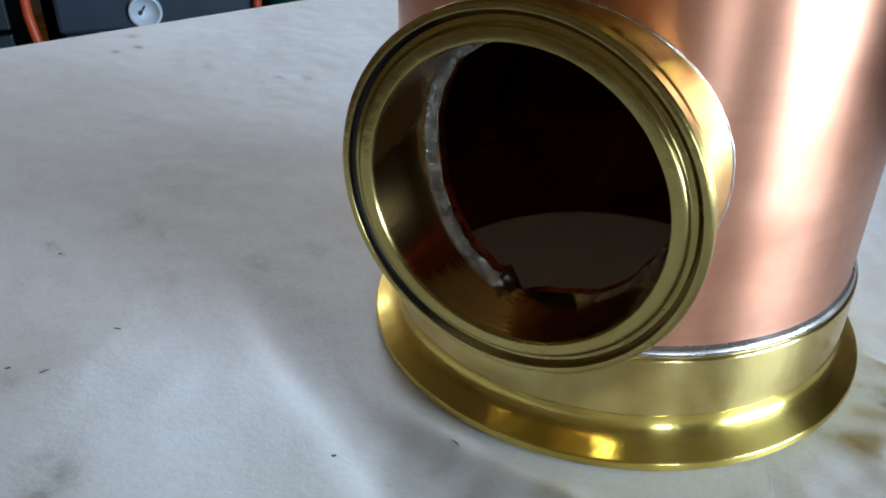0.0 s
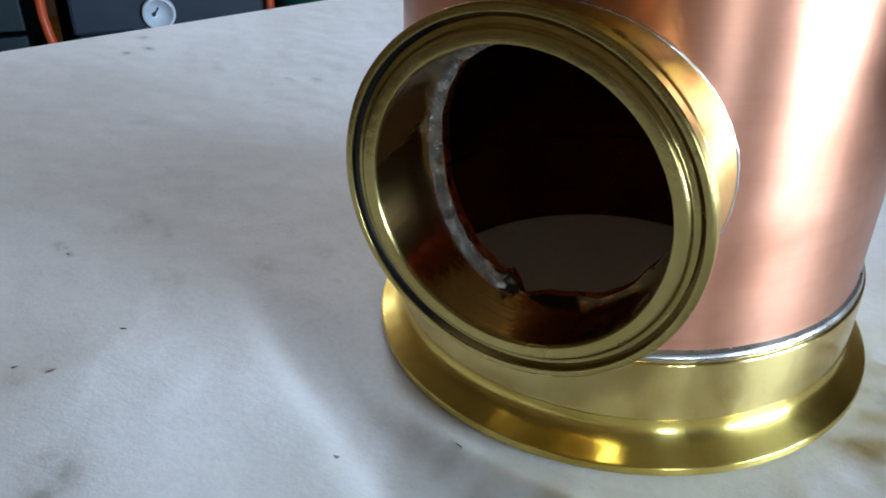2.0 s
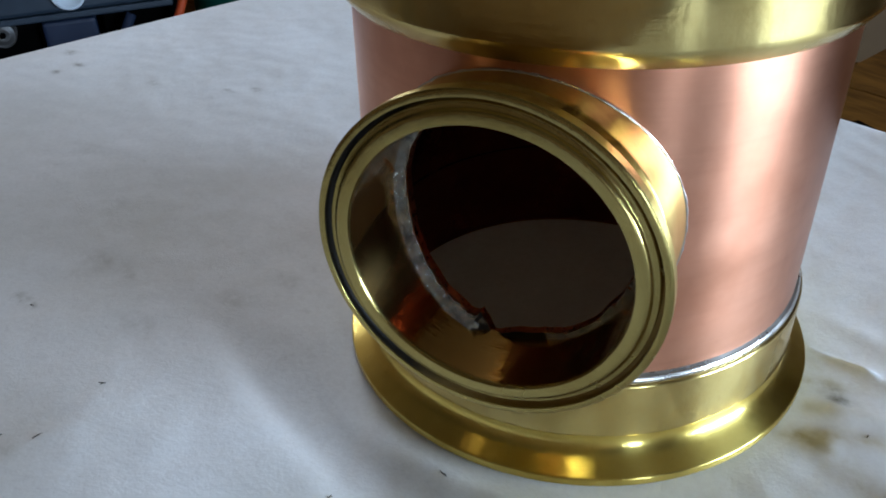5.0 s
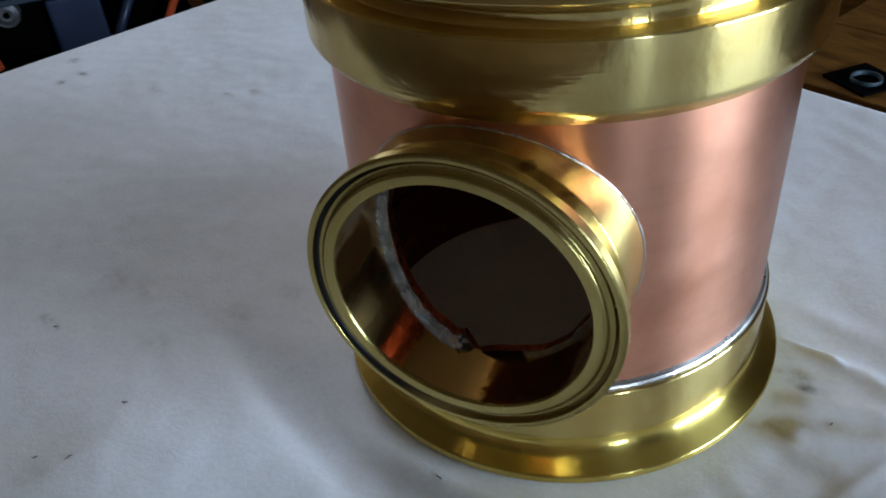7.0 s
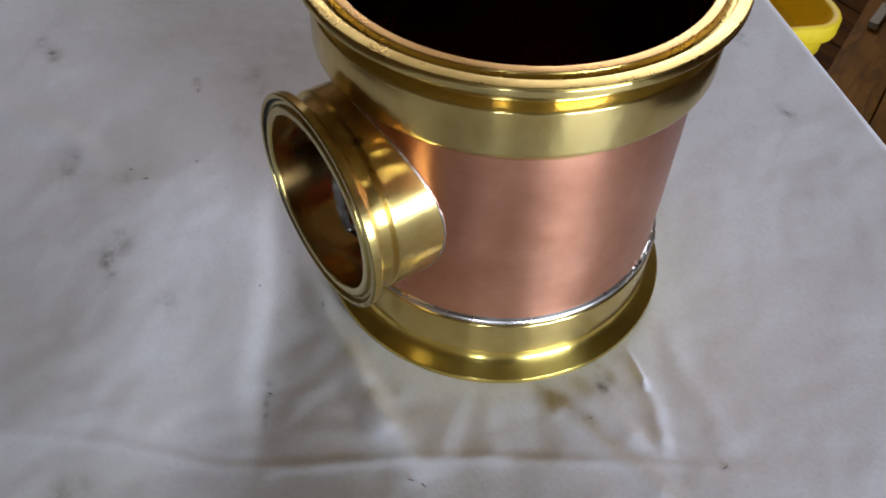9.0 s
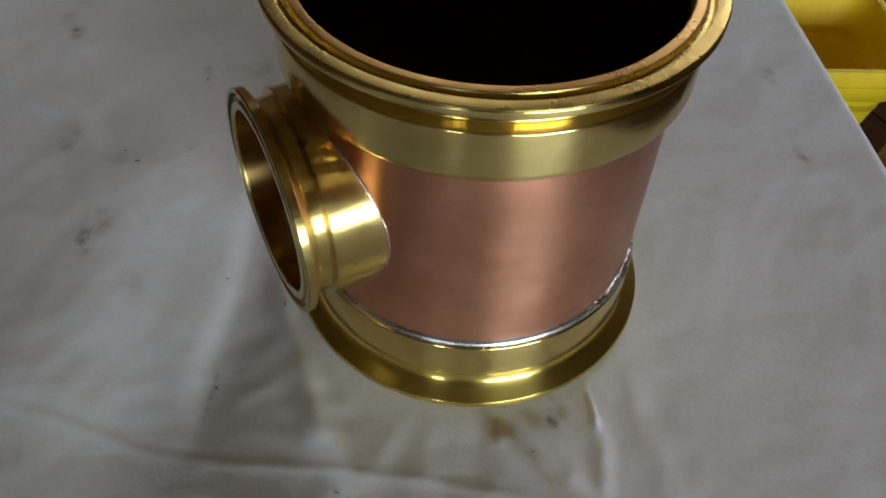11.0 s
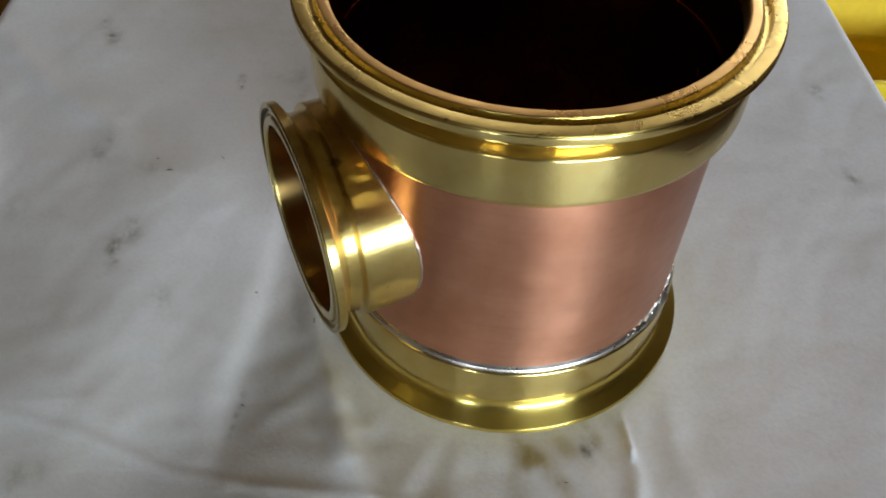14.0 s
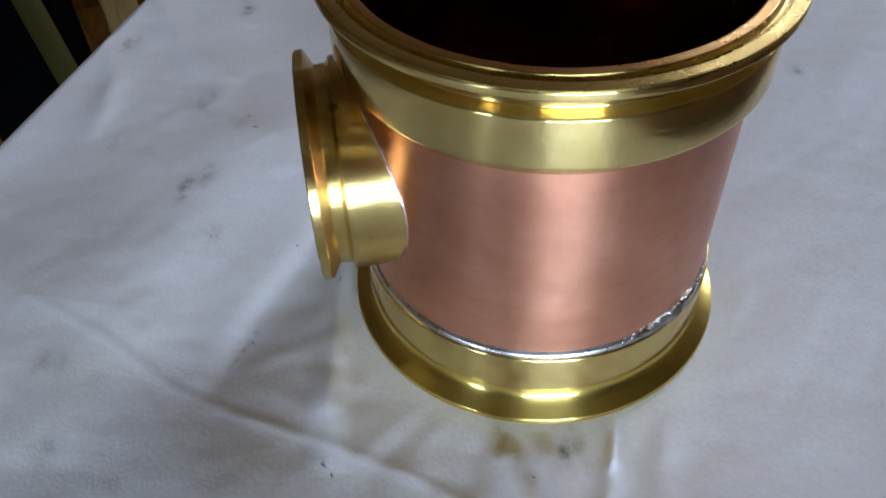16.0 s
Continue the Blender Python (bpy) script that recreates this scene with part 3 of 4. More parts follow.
def build_cloth():
    step, drop, rad = 0.0015, 0.11, 0.006
    turn = rad * math.pi / 2

    def wrap(s, lo, hi):
        """Distance along the cloth to a place across the bench and a drop below it."""
        for edge, sign in ((hi, 1), (lo, -1)):
            over = (s - edge) * sign
            if over > 0:
                if over < turn:
                    return edge + sign * rad * math.sin(over / rad), -rad * (1 - math.cos(over / rad)), 0
                return edge + sign * rad, -rad - (over - turn), over - turn
        return s, 0.0, 0

    def span(lo, hi, fine_lo, fine_hi):
        """Places along the cloth, closer together where the sharp creases lie beside the piece."""
        inner = [*np.arange(lo, fine_lo, step), *np.arange(fine_lo, fine_hi, step * 0.4), *np.arange(fine_hi, hi - step / 2, step), hi]
        out = [turn * k / 5 for k in range(1, 6)] + [turn + drop * k / 10 for k in range(1, 11)]
        return [lo - o for o in out[::-1]] + list(inner) + [hi + o for o in out]

    us, ns = span(U0, U1 - rad, -0.104, -0.040), span(N0 + rad, N1 - rad, -0.004, 0.070)
    places = []
    for u in us:
        pu, zu, ou = wrap(u, U0, U1 - rad)
        for n in ns:
            pn, zn, on = wrap(n, N0 + rad, N1 - rad)
            if ou or on:
                sway = 0.006 * noise.noise((u * 14, n * 14, 4.0))
                pu2, pn2 = pu + sway * min(1, ou / 0.05), pn + sway * min(1, on / 0.05)
            else:
                pu2, pn2 = pu, pn
            places.append((pu2, pn2, zu + zn))
    places = np.array(places)
    x, y = places[:, 0] * BU.x + places[:, 1] * BN.x, places[:, 0] * BU.y + places[:, 1] * BN.y
    flat = places[:, 2] == 0
    co = np.stack([x, y, cloth_heights(x, y) * flat + places[:, 2] - 0.0008], 1)
    grey, ochre = np.zeros(x.shape), np.zeros(x.shape)
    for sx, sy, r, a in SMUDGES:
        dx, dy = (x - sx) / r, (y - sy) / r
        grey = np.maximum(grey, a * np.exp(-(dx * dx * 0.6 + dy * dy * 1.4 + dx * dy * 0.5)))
    for line, width, a in OCHRE:
        d, s = near_line(x, y, line)
        ochre = np.maximum(ochre, a * np.exp(-(d / width) ** 2) * (1 - 0.6 * s))
    aged_shaded = np.zeros(x.shape)
    for sx, sy, r, a in AGED_SHADED:
        aged_shaded = np.maximum(aged_shaded, a * np.exp(-((x - sx) ** 2 + (y - sy) ** 2) / r ** 2))
    cloth_marks = np.stack([grey * flat, ochre * flat, aged_shaded * flat, np.ones(x.shape)], 1)
    m = len(ns)
    faces = [(i * m + j, (i + 1) * m + j, (i + 1) * m + j + 1, i * m + j + 1) for i in range(len(us) - 1) for j in range(m - 1)]
    me = bpy.data.meshes.new("bench_cloth")
    me.from_pydata(co.tolist(), [], faces)
    at = me.color_attributes.new("cloth_marks", "FLOAT_COLOR", "POINT")
    at.data.foreach_set("color", cloth_marks.ravel())
    me.polygons.foreach_set("use_smooth", [True] * len(me.polygons))
    me.materials.append(FABRIC)
    me.update()
    ob = new("bench_cloth", me)
    tagged(ob, "creased off-white canvas cloth with grey smudges, spread over the bench", "cloth")
    thick = ob.modifiers.new("thickness", "SOLIDIFY")
    thick.thickness, thick.offset = 0.0012, -1 if me.polygons[len(us) * m // 2].normal.z > 0 else 1


build_cloth()

# ---- the copper and brass pipe tee ----
R_OUT, R_IN = 0.0528, 0.0509
PORT_Z, PORT_Y = 0.0587, -0.0675
HOLE, BORE, NECK_R = 0.0242, 0.0262, 0.0302
FOOT, HEAD = 0.0225, 0.0935


def ragged(a, r):
    """The hole's filed edge, with its torn notch at the bottom."""
    w = 0.00022 * math.sin(5 * a + 1) + 0.00016 * math.sin(11 * a) + 0.00012 * math.sin(23 * a + 2)
    for at, width, dip in ((-1.69, 0.055, 0.0021), (-1.60, 0.09, 0.0012), (-1.83, 0.02, -0.0011), (-1.93, 0.05, 0.0005), (-0.85, 0.38, 0.0012)):
        w += dip * math.exp(-((a - at) / width) ** 2)
    return r + w


def pipe_wall(R, outward):
    """The pipe's wall as a sheet of radius R with the side hole left out, and its normals."""
    verts, faces, normals = [], [], []
    half = 1.05
    sgn = 1 if outward else -1
    z0, z1 = FOOT - 0.004, HEAD + 0.004

    def put(th, z):
        verts.append((R * math.sin(th), -R * math.cos(th), z))
        normals.append((sgn * math.sin(th), -sgn * math.cos(th), 0))
        return len(verts) - 1

    def quad(a, b, c, d):
        faces.append((a, b, c, d) if outward else (d, c, b, a))

    n, rings = 288, 14
    grid = []
    for k in range(n):
        a = -math.pi + 2 * math.pi * k / n
        rr = ragged(a, HOLE)
        hx, hz = math.asin(rr * math.cos(a) / R), PORT_Z + rr * math.sin(a)
        f = 1 / max(abs(math.cos(a)), abs(math.sin(a)))
        ex, ez = half * f * math.cos(a), PORT_Z + f * math.sin(a) * ((z1 - PORT_Z) if math.sin(a) > 0 else (PORT_Z - z0))
        grid.append([put(hx + (ex - hx) * (j / rings) ** 1.3, hz + (ez - hz) * (j / rings) ** 1.3) for j in range(rings + 1)])
    for k in range(n):
        g0, g1 = grid[k], grid[(k + 1) % n]
        for j in range(rings):
            quad(g0[j], g0[j + 1], g1[j + 1], g1[j])
    # the rest of the wall runs round from the sheet's one upright edge to the other
    q, cols = n // 8, 120
    first = [grid[n // 2 - q + j][rings] for j in range(2 * q + 1)]
    final = [grid[(q - j) % n][rings] for j in range(2 * q + 1)]
    rest = [first] + [[put(half + (2 * math.pi - 2 * half) * i / cols, verts[v][2]) for v in first] for i in range(1, cols)] + [final]
    for i in range(cols):
        for j in range(2 * q):
            quad(rest[i][j], rest[i + 1][j], rest[i + 1][j + 1], rest[i][j + 1])
    me = bpy.data.meshes.new("pipe_wall")
    me.from_pydata(verts, [], faces)
    me.polygons.foreach_set("use_smooth", [True] * len(me.polygons))
    set_normals(me, "POINT", normals)
    return me


def hole_edge():
    bm, n = bmesh.new(), 288
    rings = []
    for k in range(n):
        a = -math.pi + 2 * math.pi * k / n
        r = ragged(a, HOLE)
        x, z = r * math.cos(a), PORT_Z + r * math.sin(a)
        rings.append([bm.verts.new((x, -(R * (1 - s) + R2 * s) * math.sqrt(1 - (x / (R * (1 - s) + R2 * s)) ** 2), z)) for R, R2 in ((R_OUT, R_IN),) for s in (0, 0.5, 1)])
    for k in range(n):
        for j in range(2):
            bm.faces.new((rings[k][j], rings[(k + 1) % n][j], rings[(k + 1) % n][j + 1], rings[k][j + 1]))
    return bm


def saddle_y(x, r=R_OUT):
    return -math.sqrt(max(1e-9, r * r - x * x))


def saddle_tube(R, y0, outward, n=160, rows=6):
    """A tube along y from y0 to where it meets the pipe."""
    bm = bmesh.new()
    rings = []
    for k in range(n):
        a = 2 * math.pi * k / n
        x, z = R * math.cos(a), PORT_Z + R * math.sin(a)
        y1 = saddle_y(x) + 0.0004
        rings.append([bm.verts.new((x, y0 + (y1 - y0) * j / rows, z)) for j in range(rows + 1)])
    for k in range(n):
        a, b = rings[k], rings[(k + 1) % n]
        for j in range(rows):
            bm.faces.new((a[j], b[j], b[j + 1], a[j + 1]) if outward else (a[j + 1], b[j + 1], b[j], a[j]))
    return bm


def inner_ring(a0, a1, lift, lumps, seed):
    """A lumpy ring, or a stretch of one, between the brass bore and the hole."""
    whole = a1 - a0 > 6.2
    bm, n, rows = bmesh.new(), 560, 12
    rings = []
    for k in range(n if whole else n + 1):
        a = a0 + (a1 - a0) * k / n
        ends = 1.0 if whole else max(0.0, math.sin(math.pi * k / n)) ** 0.5
        gap = 1 / (1 + math.exp(-(a + 1.80) / 0.03)) / (1 + math.exp((a + 1.12) / 0.06))
        ring = []
        for j in range(rows + 1):
            s = j / rows
            r = ragged(a, HOLE) * (1 - s) + (BORE + 0.0003) * s
            x, z = r * math.cos(a), PORT_Z + r * math.sin(a)
            lump = noise.noise((x * 330, z * 330, seed)) * 0.0011 + noise.noise((x * 900, z * 900, seed + 3)) * 0.0008 + noise.noise((x * 2200, z * 2200, seed + 5)) * 0.0004
            rise = (0.0004 + 0.0034 * s ** 1.8 + lumps * lump * math.sin(math.pi * min(1, s + 0.15))) * (1 - 0.97 * gap) + lift * (ends * 1.6 - 0.6)
            ring.append(bm.verts.new((x, saddle_y(x) - rise, z)))
        rings.append(ring)
    for k in range(n):
        a, b = rings[k], rings[(k + 1) % len(rings)]
        for j in range(rows):
            bm.faces.new((a[j], b[j], b[j + 1], a[j + 1]))
    bmesh.ops.recalc_face_normals(bm, faces=bm.faces)
    return bm


def build_tee():
    tee = thing("pipe_tee", "copper pipe tee with brass clamp ferrules standing on cloth", "pipe fitting")
    wall = pipe_wall(R_OUT, True)
    pipe = part("copper_pipe", wall, COPPER, tee, "brushed pinkish copper pipe")
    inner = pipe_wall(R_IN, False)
    part("pipe_lining", inner, COPPER_IN, pipe, "dark reddish copper inside")
    part("cut_edge", hole_edge(), COPPER_EDGE, pipe, "filed copper edge of the side hole")

    # lower ferrule: rim, slope, neck, collar, and its bore
    low = part("lower_ferrule", lathed([
        (0.0530, 0.0088), (0.0530, 0.0092), (0.0543, 0.0095, 0.0002), (0.0545, 0.0098, 0.0002), (0.0545, 0.0232, 0.0003), (0.0541, 0.0237, 0.0002), (0.0527, 0.0238)]), BRASS_Z, tee, "turned yellow brass clamp ferrule")
    part("flange", lathed([
        (0.0505, -0.0004), (0.0590, -0.0004, 0.0003), (0.0596, 0.0, 0.0003), (0.0596, 0.0018, 0.0003), (0.0592, 0.0021, 0.0002),
        (0.0531, 0.0049, 0.0034), (0.0530, 0.0088)], steps=9), BRASS_FLANGE, low, "polished golden brass flange")
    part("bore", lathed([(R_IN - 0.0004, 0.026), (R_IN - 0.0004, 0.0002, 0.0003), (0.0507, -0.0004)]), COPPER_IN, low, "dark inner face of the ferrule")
    blob = lambda a: math.exp(-((((a + math.pi) % (2 * math.pi)) - math.pi - 0.62) / 0.24) ** 2)
    part("solder_seam", lathed([(0.0535, 0.0230), (0.05395, 0.0240, 0.0003), (0.0537, 0.0248, 0.0006), (0.0531, 0.0254, 0.0005), (0.05268, 0.0258)], 240, steps=5,
         wobble=lambda a, r, h: ((0.00001 * noise.noise((a * 5, h * 900, 0)) + 0.0006 * blob(a) * (1 + 0.9 * noise.noise((a * 70, h * 1500, 2)))) * (1 if r > 0.0528 else 0.2),
                                 0.00006 * noise.noise((a * 3, 5, 0)) + 0.0018 * blob(a) * (0.6 + noise.noise((a * 60, 1, 1))) * (1 if h > 0.0244 else 0))), SOLDER, tee, "bright silver solder fillet, lumpy at the back")

    rng, bm = random.Random(5), bmesh.new()
    for _ in range(280):
        a = rng.gauss(0.58, 0.14)
        size, h = rng.uniform(0.00016, 0.00042), rng.uniform(0.0, 1.0) ** 1.3
        rad = 0.0538 - 0.0010 * h
        at = Matrix.Translation((rad * math.cos(a), rad * math.sin(a), 0.0243 + 0.0032 * h))
        bmesh.ops.create_icosphere(bm, subdivisions=1, radius=size, matrix=at @ Matrix.Rotation(rng.uniform(0, 6), 4, "X") @ Matrix.Diagonal((1, rng.uniform(0.7, 1.4), rng.uniform(0.7, 1.3), 1)))
    part("solder_granules", bm, SOLDER_BEADS, tee, "sparkling grainy solder left at the back", smooth=False)

    # upper ferrule
    up = part("upper_ferrule", lathed([
        (0.0527, 0.0908), (0.0539, 0.0909, 0.0002), (0.0566, 0.0941, 0.0009), (0.0566, 0.1072, 0.0003), (0.0562, 0.1076, 0.0002),
        (0.0527, 0.1078, 0.0003), (0.0526, 0.1108, 0.0006), (0.0590, 0.1139, 0.0003), (0.0598, 0.1143, 0.0003), (0.0598, 0.1161, 0.0002), (0.0596, 0.1163)]), BRASS_Z, tee, "turned yellow brass clamp ferrule with a gasket groove")
    part("sealing_face", lathed([(0.0596, 0.1163), (0.0594, 0.1167, 0.0002), (0.0563, 0.1167, 0.0002), (0.0559, 0.1151, 0.0003), (0.0545, 0.1151, 0.0005), (0.0538, 0.1166)]), BRASS_SANDED, up, "sanded brass face with fine nicks")
    part("inner_rim", lathed([(0.0538, 0.1166), (0.0536, 0.1167, 0.0001), (0.0514, 0.1167, 0.0003), (0.0510, 0.1162, 0.0002), (0.0510, 0.1110)]), BRASS_ROSE, up, "sanded rosy inner rim")
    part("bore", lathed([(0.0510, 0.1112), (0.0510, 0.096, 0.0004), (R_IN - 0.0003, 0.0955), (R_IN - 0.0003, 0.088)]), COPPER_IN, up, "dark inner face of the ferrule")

    # side ferrule: its axis runs along -y
    axis = Matrix.Translation((0, 0, PORT_Z)) @ Matrix.Rotation(math.pi / 2, 4, "X")
    f = -PORT_Y
    bm = lathed([
        (NECK_R, f - 0.0098), (NECK_R, f - 0.0092, 0.0003), (0.0284, f - 0.0084, 0.0004), (0.0281, f - 0.0050, 0.0006), (0.0318, f - 0.0030, 0.0003), (0.0325, f - 0.0026, 0.0003), (0.0325, f - 0.0004)], 160, axis)
    side = part("side_ferrule", bm, BRASS_Y, tee, "turned brass side ferrule with dark tarnish spots")
    part("rim_face", lathed([(0.0325, f - 0.0004), (0.0321, f, 0.0003), (0.0311, f, 0.0001), (0.03105, f - 0.0002)], 160, axis), BRASS_FACE, side, "pale turned rim")
    # the groove's dark side is shade put into its colour
    part("gasket_groove", lathed([(0.03105, f - 0.0002), (0.0310, f - 0.0032), (0.0303, f - 0.0032)], 160, axis), GROOVE_SHADE, side, "narrow browned groove, shade painted black on one side")
    part("sealing_face", lathed([
        (0.0303, f - 0.0032), (0.0302, f - 0.0010, 0.0002), (0.0292, f - 0.0010, 0.0004), (0.0286, f, 0.0004),
        (0.0265, f, 0.0002), (BORE, f - 0.0005, 0.0002), (BORE, f - 0.001)], 160, axis), BRASS_FACE, side, "pale satin brass face")
    part("collar", saddle_tube(NECK_R, -(f - 0.0097), True), BRASS_Y, side, "brass collar cut to sit on the pipe")
    part("bore", saddle_tube(BORE, -(f - 0.0009), False), BRASS_BORE, side, "satin browned brass bore")
    pts = [Vector((NECK_R * math.cos(a), saddle_y(NECK_R * math.cos(a), R_OUT + 0.0002), PORT_Z + NECK_R * math.sin(a))) for a in [2 * math.pi * k / 240 for k in range(240)]]
    part("saddle_solder", tube(pts, [0.00030 + 0.00020 * noise.noise(p * 700) for p in pts], 8, True), SOLDER, tee, "thin bright solder line round the collar")
    part("flux_residue", inner_ring(-1.88, -1.22, 0.00005, 0.9, 0.0), FLUX, tee, "burnt dark flux round the torn edge")
    part("inner_solder", inner_ring(-math.pi, math.pi, 0.0, 1.5, 0.0), SOLDER_DULL, tee, "lumpy silver solder ring inside the side opening")


build_tee()


# ---- lint on the cloth ----
def lint(x, y, length, angle):
    pts = []
    for k in range(5):
        s = (k / 4 - 0.5) * length
        px, py = x + s * math.cos(angle) + 0.00015 * math.sin(k * 2.1 + x * 900), y + s * math.sin(angle) + 0.00015 * math.cos(k * 1.7 + y * 700)
        pts.append((px, py, cloth_height(px, py) - 0.0007))
    ob = new("lint_fleck", mesh_of("lint_fleck", tube(pts, [0.00006, 0.00011, 0.00013, 0.0001, 0.00005], 6), LINT))
    tagged(ob, "tiny dark fleck of lint lying on the cloth", "lint", group="flecks of lint on the cloth")


for spot in ((-0.0982, -0.0927, 0.0022, 1.2), (-0.0986, -0.0722, 0.0016, 0.4), (-0.0095, -0.0650, 0.0024, 2.6), (0.0745, -0.0172, 0.0011, 1.0), (0.0642, -0.0728, 0.0018, 0.2),
             (0.1096, 0.0054, 0.0020, 1.6), (-0.107, -0.0955, 0.0012, 0.9), (0.061, -0.0750, 0.0016, 0.8), (-0.1432, -0.0529, 0.0012, 0.1), (0.0102, -0.0954, 0.0016, 0.5),
             (-0.0300, -0.0790, 0.0010, 1.0)):
    lint(*spot)


# ---- things round the bench ----
def rounded_ring(w, d, r, k=6):
    out = []
    for cx, cy, a0 in ((w / 2 - r, d / 2 - r, 0), (-w / 2 + r, d / 2 - r, 90), (-w / 2 + r, -d / 2 + r, 180), (w / 2 - r, -d / 2 + r, 270)):
        for s in range(k + 1):
            a = radians(a0 + 90 * s / k)
            out.append((cx + r * math.cos(a), cy + r * math.sin(a)))
    return out


def tub_skins(w, d, h):
    """The outer wall, lip and inner wall of an open plastic tub, its sides stepped in tiers below the lip."""
    levels = [(-0.050, 0.0), (-0.044, 0.006), (-0.040, h - 0.116), (-0.033, h - 0.111), (-0.031, h - 0.089), (-0.023, h - 0.085), (-0.021, h - 0.061), (-0.011, h - 0.057), (-0.010, h - 0.031),
              (-0.001, h - 0.027), (0.0, h - 0.023), (0.0, h - 0.004), (-0.002, h), (-0.007, h), (-0.010, h - 0.003), (-0.030, h - 0.12), (-0.05, 0.012)]
    out = []
    for a, b in ((0, 9), (8, 15), (14, 17)):
        bm = bmesh.new()
        rings = [[bm.verts.new((x, y, z)) for x, y in rounded_ring(w + 2 * s, d + 2 * s, 0.045 + s * 0.4)] for s, z in levels[a:b]]
        n = len(rings[0])
        for lo, hi in zip(rings[:-1], rings[1:]):
            for k in range(n):
                bm.faces.new((lo[k], lo[(k + 1) % n], hi[(k + 1) % n], hi[k]))
        if a == 0:
            bm.faces.new(rings[0][::-1])
        if b == 17:
            bm.faces.new(rings[-1])
        out.append(bm)
    return out


def build_tub():
    tub = thing("plastic_tub", "bright yellow plastic tub with stepped sides, open on the floor", "tub", BEHIND @ pose(0.804, 0.470, FLOOR))
    for name, bm in zip(("outer_wall", "lip", "inner_wall"), tub_skins(0.225, 0.41, 0.334)):
        part(name, bm, YELLOW, tub)


def build_crate():
    """The timber cabinet behind the bench, with a round grip in its face."""
    c = thing("timber_crate", "orange-brown timber crate of wide boards beside the bench", "crate", BEHIND @ pose(0.0125, 1.12, FLOOR, 0, 0, 180))
    for k in range(3):
        part("board", boxed((0.775, 0.197, 0.02), pose(0, -0.2 + 0.2 * k, 0.41), 0.002), CRATE_WOOD, c, smooth=False)
    for k in range(2):
        part("side_board", boxed((0.775, 0.02, 0.398), pose(0, -0.30 + 0.6 * k, 0.199), 0.002), CRATE_WOOD, c, smooth=False)
    for x in (-0.378, 0.378):
        part("end_board", boxed((0.019, 0.578, 0.398), pose(x, 0, 0.199), 0.002), CRATE_WOOD, c, smooth=False)
    plate = part("grip_plate", boxed((0.070, 0.070, 0.004), pose(-0.262, 0.250, 0.4221, 0, 0, 20), 0.0015), BLACK, c, "dark square plate", False)
    part("grip_ring", lathed([(0.016, 0.4245), (0.0190, 0.4245, 0.001), (0.0190, 0.430, 0.001), (0.017, 0.4295, 0.0005), (0.016, 0.4245)], 32, pose(-0.257, 0.256, 0)), TEAL, plate, "dark steel ring")
    part("grip_hole", lathed([(0.0005, 0.4248), (0.016, 0.4248), (0.016, 0.4242)], 24, pose(-0.257, 0.256, 0)), BLACK, plate, "black recess")


def build_pallet():
    """A low platform of orange-brown planks between the tub and the crate."""
    p = thing("timber_pallet", "low pallet of dark orange-brown planks on the floor", "pallet", pose(-0.16, 1.255, FLOOR, 0, 0, 22))
    for k in range(3):
        part("plank", boxed((0.0875, 0.70, 0.018), pose(-0.255 + 0.09 * k, -0.02, 0.191), 0.002), PLANK_WOOD, p, smooth=False)
    for y in (-0.33, -0.02, 0.29):
        part("bearer", boxed((0.26, 0.05, 0.18), pose(-0.165, y, 0.091), 0.002), PLANK_WOOD, p, smooth=False)


def build_batten():
    b = thing("pale_batten", "short pale bare batten lying on the pallet", "batten", BEHIND @ pose(0.890, 0.876, FLOOR + 0.2005, 0, 0, 46))
    part("body", boxed((0.075, 0.016, 0.012), pose(0, 0, 0.006), 0.0015), PALE, b, smooth=False)
    part("nail_head", lathed([(0.0003, 0.0128), (0.002, 0.0127), (0.0024, 0.0118)], 12, pose(0.028, 0, 0)), PULLEY, b)


def build_cabinet():
    c = thing("tool_cabinet", "dark teal steel tool cabinet standing beside the trolley", "cabinet", pose(-1.84, 1.50, FLOOR, 0, 0, 46.6) @ pose(-0.545, 0.13, 0))
    part("body", boxed((0.40, 0.30, 0.62), pose(0, 0.02, 0.31), 0.008), BLACK, c, smooth=False)
    for k in range(3):
        d = part("drawer", boxed((0.37, 0.02, 0.18), pose(0, -0.142, 0.12 + 0.195 * k), 0.004), TEAL, c, "dark teal drawer front", False)
        part("handle", tube(curve_through([(-0.06, -0.15, 0.165 + 0.195 * k), (-0.055, -0.172, 0.165 + 0.195 * k), (0.055, -0.172, 0.165 + 0.195 * k), (0.06, -0.15, 0.165 + 0.195 * k)], 4), 0.005, 8), CHROME, d, "bright steel handle")


